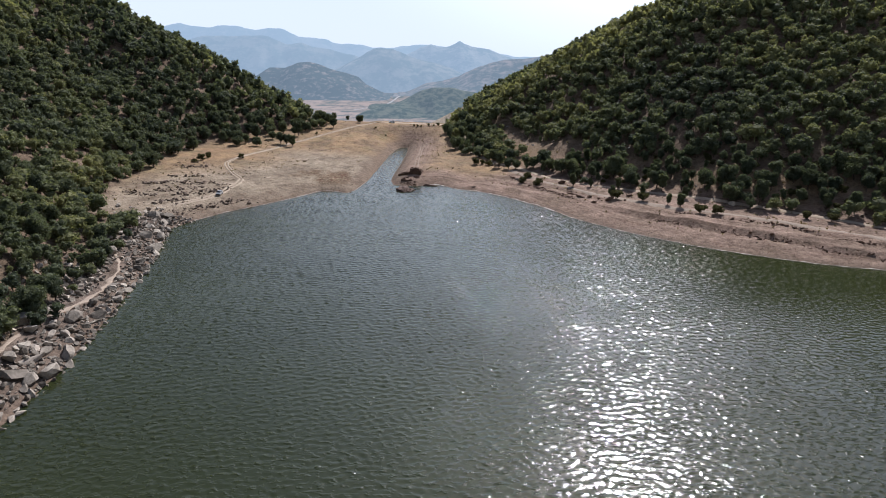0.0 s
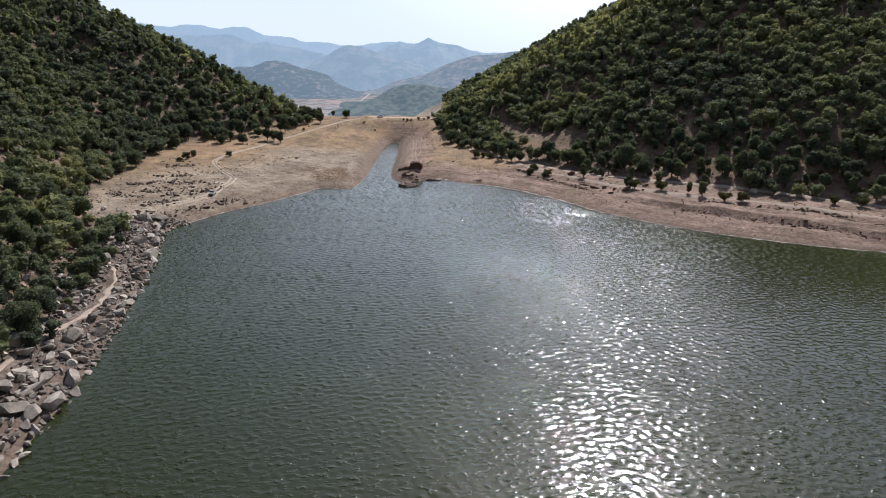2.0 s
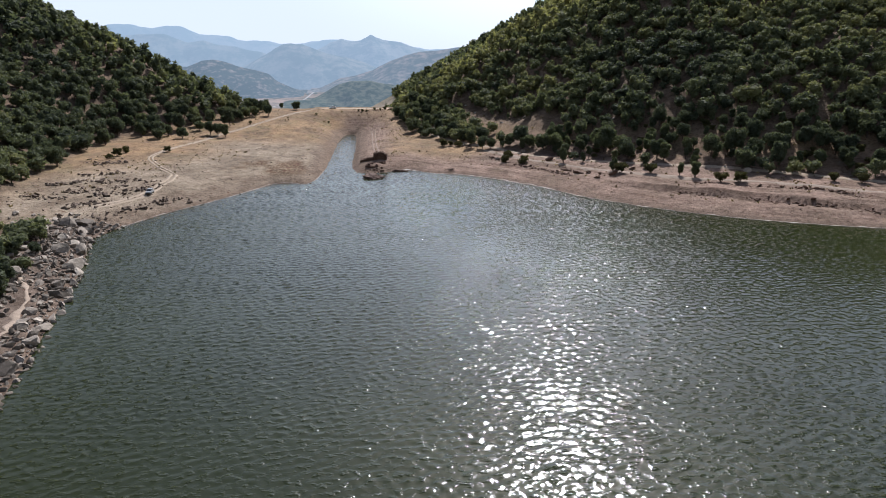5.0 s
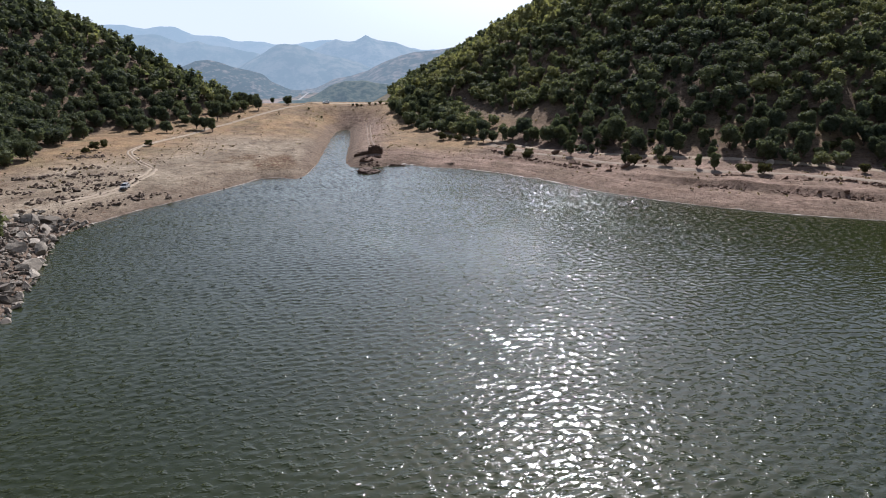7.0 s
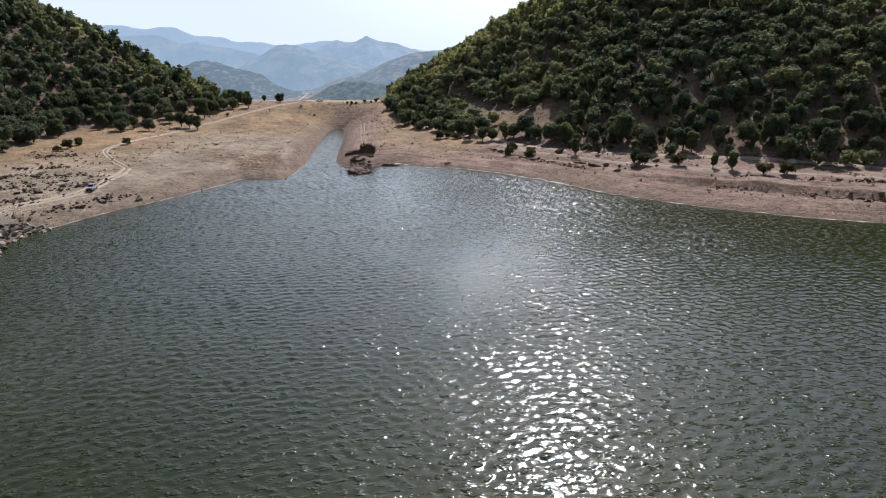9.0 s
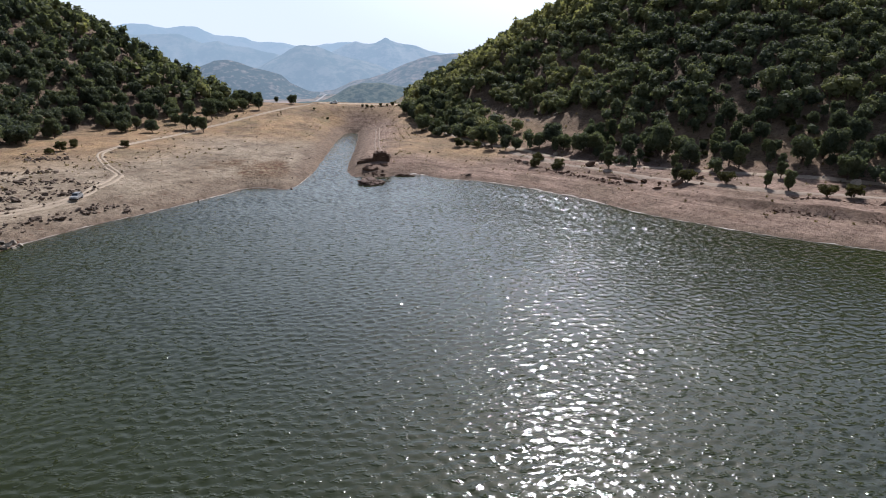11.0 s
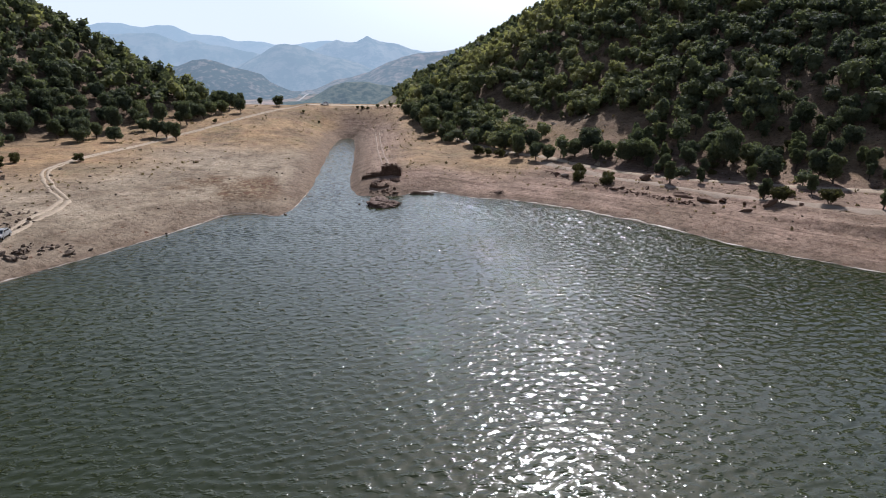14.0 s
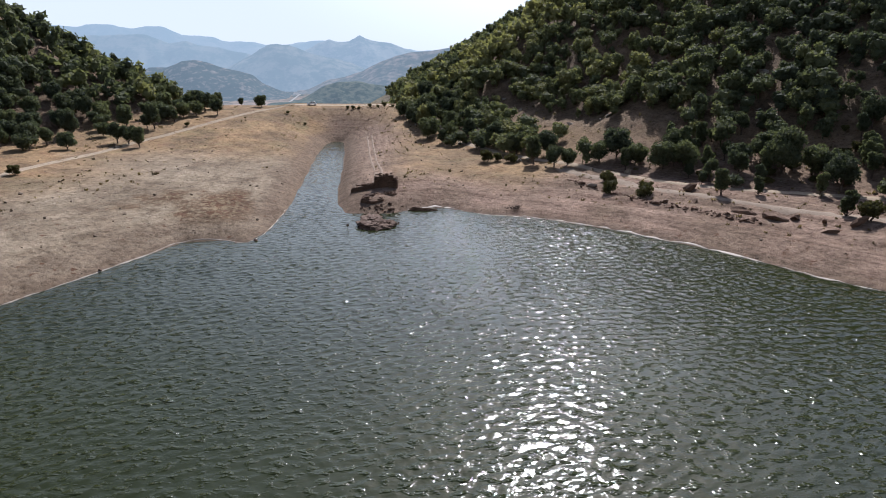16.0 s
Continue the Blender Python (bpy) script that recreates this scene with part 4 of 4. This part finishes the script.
for _ in range(330):
    x, y = strew.uniform(-122, -82), strew.uniform(203, 285)
    if strew.uniform() < 0.5 + 0.5 * float(fractal(np.array([x]), np.array([y]), 12, 2, 55)[0]) * 2.2:
        stones.append((x, y, float(np.clip(strew.lognormal(-0.9, 0.5), 0.15, 1.1))))
sx, sy, sr = np.array(stones).T
stones = list(zip(sx, sy, relief(sx, sy), sr))
FIELD = [rock_mesh(760 + k, FIELD_STONE, 0.7) for k in range(5)]
rubble("stone_rows", stones, FIELD, "rows of dark brown field stones on the silt")
# boulders along the road on the east bank
for x, y, r, s in [(57, 239.6, 1.9, 1.2), (59.7, 233.8, 1.9, 1.5), (63.7, 233, 1.1, 1.5), (62.8, 223.9, 0.9, 1.6), (69.2, 225, 1.2, 1.6), (57, 257, 1.5, 1.3), (53.7, 249.5, 0.9, 1.2), (45.6, 250.8, 0.7, 1.4), (38.7, 268.2, 1.0, 2.0), (51.5, 276, 1.5, 1.2),
    (66, 229, 0.8, 1.3), (74, 222, 0.9, 1.2), (30.5, 298, 1.4, 1.3), (33, 296, 1.3, 1.2), (76, 236, 1.7, 1.2), (79, 231, 1.4, 1.3)]:
    boulder(x, y, r * 1.25, BROWN if y < 262 else ROCKS, "brown boulder on the bank above the lake", "boulders on the east bank", 0.35, s)
ledge = []
for p in np.concatenate([smooth_line(LEDGE[:-1], 0.4), smooth_line(UPPER_LEDGE[:-1], 0.4)]):
    if fractal(p[:1], p[1:], 11, 2, 47)[0] < -0.22:
        continue
    for _ in range(2):
        x, y = p + strew.normal(0, 0.6, 2) - (0.45, 0.45)
        r = float(np.clip(strew.lognormal(-0.8, 0.55), 0.15, 1.2))
        ledge.append((x, y, r))
lx, ly, lr = np.array(ledge).T
ledge = list(zip(lx, ly, relief(lx, ly) - 0.3 * lr, lr))
bx, by = strew.uniform(-100, 140, 2000), strew.uniform(150, 420, 2000)
keep = (shore(bx, by) > 0.3) & (shore(bx, by) < 70)
bx, by = bx[keep], by[keep]
bank = list(zip(bx, by, relief(bx, by), np.clip(strew.lognormal(-1.6, 0.45, len(bx)), 0.1, 0.5)))
rubble("ledge_rocks", ledge, BROWN, "dark brown rocks along the broken ledge")
rubble("bank_stones", bank, FIELD, "scattered brown stones on the dry banks")
bx, by = strew.uniform(-170, 175, 900), strew.uniform(80, 400, 900)
hl, hr = hill_left(bx, by), hill_right(bx, by)
keep = ((hl > 2) & (hl < 90)) | ((hr > 0) & (hr < 70))
wx, wy = strew.uniform(-112, -76, 380), strew.uniform(80, 205, 380)
bx, by = np.concatenate([bx[keep], wx[shore(wx, wy) > 10]]), np.concatenate([by[keep], wy[shore(wx, wy) > 10]])
slope = list(zip(bx, by, relief(bx, by), np.clip(strew.lognormal(-0.3, 0.5, len(bx)), 0.3, 2.2)))
rubble("slope_rocks", slope, ROCKS[:7], "grey rock outcrops between the trees")
for x, y, r in [(-57.2, 238, 0.55), (-36.5, 248.6, 0.5), (-34.5, 250.5, 0.6), (-38, 249.8, 0.45), (-63, 222.5, 0.4), (-61.7, 223.2, 0.45), (-33.8, 252, 0.4)]:
    boulder(x, y, r, BROWN, "small dark rock at the water's edge", "stones in the shallows", 0.2, 1.5)


def dry_tufts():
    """Small clumps of dead grass and thistles, too many to count."""
    x, y = strew.uniform(-118, 150, 9000), strew.uniform(180, 424, 9000)
    d = shore(x, y)
    keep = (d > 9) & ((x > -40) | (d > 30)) & (strew.uniform(0, 1, 9000) < 0.5 + 1.2 * fractal(x, y, 24, 2, 88))
    x, y = x[keep][:2600], y[keep][:2600]
    n = len(x)
    z, h = relief(x, y) - 0.05, np.clip(strew.lognormal(-1.0, 0.45, n), 0.15, 0.8)
    x, y, z, h = (np.repeat(v, 7) for v in (x, y, z, h))
    a, lean = strew.uniform(0, 6.28, 7 * n), strew.uniform(0.3, 1.1, 7 * n)
    x, y = x + strew.normal(0, 0.3, 7 * n) * h, y + strew.normal(0, 0.3, 7 * n) * h
    wx, wy = -np.sin(a) * 0.28 * h, np.cos(a) * 0.28 * h
    blade = np.stack([np.stack([x - wx, y - wy, z], -1), np.stack([x + wx, y + wy, z], -1), np.stack([x + np.cos(a) * lean * h, y + np.sin(a) * lean * h, z + h], -1)], 1)
    me = mesh_of("dry_tufts", blade.reshape(-1, 3), np.arange(21 * n).reshape(-1, 3), DRY_GRASS, False, {"tint": np.repeat(strew.uniform(0, 1, n), 21)})
    tagged(new("dry_tufts", me), "small dry brown grass tufts on the banks", "grass", kind="stuff")


dry_tufts()


# ---- the ruin by the channel ----
def ruined_wall(points, height_at, thick, label):
    """A wall of rough stones; height_at gives its broken top along its length."""
    base = new("ruined_wall")
    x0, y0 = points[0]
    base.location = (x0, y0, ground_at(x0, y0))
    line = smooth_line(points, 0.55)
    total = len(line)
    core = []
    for k, p in enumerate(line):
        h = height_at(k / (total - 1)) * strew.uniform(0.90, 1.0) - 0.1
        v, f = BALL1
        v = np.sign(v) * np.abs(v) ** 0.35 * np.array([0.52, thick * 0.5, (h + 0.6) / 2]) * strew.uniform(0.96, 1.05, (len(v), 1))
        way = line[min(k + 1, total - 1)] - line[max(k - 1, 0)]
        a = math.atan2(way[1], way[0])
        ca, sn = math.cos(a), math.sin(a)
        core.append((np.stack([v[:, 0] * ca - v[:, 1] * sn + p[0] - x0, v[:, 0] * sn + v[:, 1] * ca + p[1] - y0, v[:, 2] + (h - 0.6) / 2 + ground_at(*p) - base.location.z], -1), f))
    part("masonry", mesh_of("masonry", *joined(core), DARK_ROCK), base)
    for k, p in enumerate(line):
        way = line[min(k + 1, total - 1)] - line[max(k - 1, 0)]
        turn = math.atan2(way[1], way[0])
        z, top = ground_at(*p) - 0.3, height_at(k / (total - 1)) + strew.uniform(-0.15, 0.15)
        h = 0.0
        while h < top + 0.3:
            s = strew.uniform(0.30, 0.42)
            st = part("stone", BROWN[int(strew.integers(0, 5))], base)
            st.matrix_basis = Matrix.LocRotScale((p[0] - x0 + strew.normal(0, 0.05), p[1] - y0 + strew.normal(0, 0.05), z + h + 0.25 - base.location.z), Euler((strew.uniform(-0.1, 0.1), strew.uniform(-0.1, 0.1), turn)), (0.62, thick * 0.8, s * 1.25))
            h += s * 1.15
    return tagged(base, label, "ruin", "ruins by the channel")


ruined_wall([(-15.4, 281), (-12.5, 280), (-10.4, 279.4), (-5.6, 278)], lambda u: 0.9 + 0.5 * u if u < 0.52 else (3.0 if u < 0.9 else 2.2), 0.9, "dark broken stone wall of a ruined building")
ruined_wall([(-5.6, 278), (-4.9, 281.5)], lambda u: 2.2 - 1.4 * u, 0.8, "crumbling return wall of the ruined building")
ruined_wall([(-13.6, 271.5), (-11.5, 270.6), (-9.6, 271.2)], lambda u: 0.8 - 0.3 * u, 0.9, "low remains of a brown stone wall")
for x, y, r in [(-11, 281.5, 0.5), (-10.2, 281.0, 0.42), (-8.2, 280.6, 0.5), (-7, 281.2, 0.4), (-12.6, 282.5, 0.4)]:
    boulder(x, y, r, ROCKS[7:], "small pale stone beside the ruined wall", "pale stones by the ruin")
pile = []
for cx, cy, n, sp in [(-11.8, 274.5, 14, 0.9), (-7.3, 274.8, 14, 0.8), (-11.8, 267.6, 24, 1.5), (-8.2, 268.2, 18, 1.3), (-5.0, 412.5, 60, 4.5)]:
    for _ in range(n):
        x, y = cx + strew.normal(0, sp), cy + strew.normal(0, sp * 0.7)
        pile.append((x, y, max(ground_at(x, y), 0.0), float(np.clip(strew.lognormal(-1.0, 0.4), 0.15, 0.8))))
rubble("ruin_rubble", pile, BROWN, "brown rubble heaped round the ruin")


def mound(name, x, y, a, b, h, mat, label, category, seed, turn=0.0):
    """A low uneven hump that rises out of the water or the ground."""
    bm = bmesh.new()
    bmesh.ops.create_icosphere(bm, subdivisions=5, radius=1.0)
    for v in bm.verts:
        n = noise.fractal(Vector((v.co.x * 1.7 + seed, v.co.y * 1.7, v.co.z)), 1.0, 2.0, 4)
        n2 = noise.noise(Vector((v.co.x * 6 + seed, v.co.y * 6, 0)))
        v.co.x *= a * (1 + 0.25 * n)
        v.co.y *= b * (1 + 0.25 * n)
        v.co.z = v.co.z * h * (0.8 + 0.5 * n) + 0.12 * n2 * h
    me = bpy.data.meshes.new(name)
    bm.to_mesh(me)
    bm.free()
    me.materials.append(mat)
    ob = new(name, me)
    ob.matrix_basis = pose(x, y, 0.0 if ground_at(x, y) < 0.3 else ground_at(x, y), 0, 0, turn)
    return tagged(ob, label, category)


mound("islet", -11.6, 256.0, 4.3, 3.4, 1.3, MUD, "low reddish brown mud islet off the bank", "islet", 3.1, 10)
mound("mud_bar", -12.5, 262.8, 2.4, 2.2, 0.55, MUD, "mud bar joining the islet to the bank", "mud bank", 7.7, 60)
mound("mud_bar", -1.2, 267.0, 3.4, 0.75, 0.75, DARK_ROCK, "dark mud bank lying along the shore", "mud bank", 9.4, -18)
mound("mud_heap", -12.0, 274.6, 1.7, 0.9, 0.5, MUD, "low brown heap of earth and stones by the ruin", "mud bank", 2.2, 30)
mound("mud_heap", -7.2, 274.6, 1.3, 1.0, 0.6, DARK_ROCK, "dark heap of earth and stones by the ruin", "mud bank", 5.2, -20)
islet_stones = [(-11.6 + strew.normal(0, 2.2), 255.6 + strew.normal(0, 1.5), strew.uniform(0.25, 0.7), float(np.clip(strew.lognormal(-1.3, 0.4), 0.12, 0.5))) for _ in range(60)]
rubble("islet_stones", islet_stones, BROWN, "broken brown stones on the mud islet")


def brush_pile(x, y, wide):
    """Dry twigs in a low heap."""
    rng = np.random.default_rng(44)
    pieces = []
    for _ in range(70):
        a, r = rng.uniform(0, 6.28), abs(rng.normal(0, wide / 4))
        cx, cy = math.cos(a) * r, math.sin(a) * r * 0.5
        b, l = rng.uniform(0, 6.28), rng.uniform(0.5, 1.3)
        h = rng.uniform(0.1, 0.7)
        pieces.append(tube([(cx, cy, h * 0.3), (cx + math.cos(b) * l * 0.5, cy + math.sin(b) * l * 0.5, h), (cx + math.cos(b) * l, cy + math.sin(b) * l, h * rng.uniform(0.4, 1.3))], [0.05, 0.035, 0.015], 4))
    ob = new("brush_pile", mesh_of("brush_pile", *joined(pieces), WOOD))
    ob.location = (x, y, ground_at(x, y))
    return tagged(ob, "low heap of dry brown brushwood near the water", "brushwood", kind="stuff")


brush_pile(18.4, 260.2, 5.0)
for x, y, h in [(-13, 414, 1.6), (-10.5, 413, 1.8), (-8, 412.5, 1.5), (-3, 414.5, 2.0), (0.5, 413, 1.4), (3.5, 415, 2.4), (7, 413.5, 1.6), (-38, 402, 1.3), (-31, 396, 1.1)]:
    plant_shrub(x, y, h, "small dark bush below the crest road")


# ---- cars ----
PAINT = plain("silver_paint", (0.27, 0.27, 0.265), 0.35, 0.0, 0.5)
WHITE = plain("white_paint", (0.78, 0.78, 0.76), 0.3, 0.0, 0.6)
GLASS = plain("car_glass", (0.02, 0.025, 0.03), 0.05, 0.0, 0.8)
RUBBER = plain("rubber", (0.02, 0.02, 0.02), 0.85, 0.0, 0.2)
STEEL = plain("wheel_steel", (0.45, 0.45, 0.46), 0.35, 0.9)
TRIM = plain("black_plastic", (0.03, 0.03, 0.032), 0.6)
LAMP = plain("lamp_glass", (0.75, 0.75, 0.72), 0.1, 0.0, 0.7)
TAIL = plain("tail_lamp", (0.35, 0.02, 0.015), 0.2, 0.0, 0.6)


def slab(profile, half, mat, name, taper=0.0, bevel=0.04):
    """A body from its side outline (length, height), half as wide as told, drawn in towards the top by taper."""
    zs = [p[1] for p in profile]
    lo, hi = min(zs), max(zs)
    bm = bmesh.new()
    sides = []
    for s in (-1, 1):
        sides.append([bm.verts.new((x, s * half * (1 - taper * (z - lo) / (hi - lo)), z)) for x, z in profile])
    n = len(profile)
    bm.faces.new(sides[0])
    bm.faces.new(sides[1][::-1])
    for k in range(n):
        bm.faces.new((sides[0][k], sides[1][k], sides[1][(k + 1) % n], sides[0][(k + 1) % n]))
    bmesh.ops.recalc_face_normals(bm, faces=bm.faces)
    bmesh.ops.bevel(bm, geom=bm.edges[:], offset=bevel, segments=2, affect="EDGES", clamp_overlap=True)
    me = bpy.data.meshes.new(name)
    bm.to_mesh(me)
    bm.free()
    me.materials.append(mat)
    return me


def box_mesh(name, size, mat, bevel=0.02):
    x, y, z = (v / 2 for v in size)
    return slab([(-x, -z), (x, -z), (x, z), (-x, z)], y, mat, name, 0, bevel)


def ring(name, r, wide, mat, inner=0.0):
    bm = bmesh.new()
    bmesh.ops.create_cone(bm, cap_ends=True, segments=22, radius1=r, radius2=r, depth=wide, matrix=Matrix.Rotation(radians(90), 4, "X"))
    bmesh.ops.bevel(bm, geom=[e for e in bm.edges if len(e.link_faces) == 2 and e.calc_face_angle(0) > 1], offset=0.03, segments=2, affect="EDGES")
    me = bpy.data.meshes.new(name)
    bm.to_mesh(me)
    bm.free()
    me.materials.append(mat)
    return me


def car(x, y, heading, paint, label):
    base = new("car")
    z = ground_at(x, y)
    base.matrix_basis = pose(x, y, z + 0.06, 0, 0, heading)
    body = part("body", slab([(-2.1, 0.35), (2.05, 0.35), (2.12, 0.62), (2.0, 0.86), (0.95, 0.98), (-1.95, 1.0), (-2.12, 0.7)], 0.84, paint, "body", 0.08, 0.06), base)
    part("cabin", slab([(-1.85, 0.97), (0.95, 0.97), (0.25, 1.50), (-1.35, 1.53)], 0.77, paint, "cabin", 0.16, 0.05), base)
    for name, prof, off in (("windscreen", [(0.93, 1.02), (0.99, 1.02), (0.36, 1.46), (0.30, 1.46)], 0.0), ("rear_window", [(-1.86, 1.05), (-1.80, 1.05), (-1.40, 1.46), (-1.46, 1.46)], 0.0)):
        part(name, slab(prof, 0.62, GLASS, name, 0.06, 0.005), base)
    for s in (-1, 1):
        for x0, x1 in ((-1.45, -0.45), (-0.38, 0.55)):
            w = part("side_window", slab([(x0, 1.05), (x1, 1.05), (x1 - 0.25 if x1 > 0 else x1, 1.42), (x0 + 0.15, 1.42)], 0.02, GLASS, "side_window", 0, 0.005), base)
            w.location = (0, s * 0.715, 0)
        head = part("headlight", box_mesh("headlight", (0.10, 0.32, 0.16), LAMP), base)
        head.location = (2.08, s * 0.58, 0.70)
        tail = part("tail_light", box_mesh("tail_light", (0.08, 0.20, 0.30), TAIL), base)
        tail.location = (-2.08, s * 0.66, 0.78)
        mirror = part("mirror", box_mesh("mirror", (0.12, 0.18, 0.12), TRIM), base)
        mirror.location = (0.62, s * 0.92, 1.06)
        for wx in (-1.28, 1.28):
            wheel = part("wheel", ring("tyre", 0.33, 0.22, RUBBER), base)
            wheel.location = (wx, s * 0.76, 0.27)
            rim = part("rim", ring("rim", 0.20, 0.235, STEEL), wheel)
    for bx in (-2.12, 2.12):
        part("bumper", box_mesh("bumper", (0.14, 1.62, 0.22), TRIM), base).location = (bx, 0, 0.46)
    part("roof_rail", box_mesh("roof_rail", (1.3, 0.04, 0.05), TRIM), base).location = (-0.5, 0.5, 1.55)
    part("roof_rail", box_mesh("roof_rail", (1.3, 0.04, 0.05), TRIM), base).location = (-0.5, -0.5, 1.55)
    return tagged(base, label, "car", "parked cars")


car(-82.4, 228.2, 272, PAINT, "silver estate car parked on the silt shore")
car(-28.6, 423.2, 178, WHITE, "white car parked on the crest road")
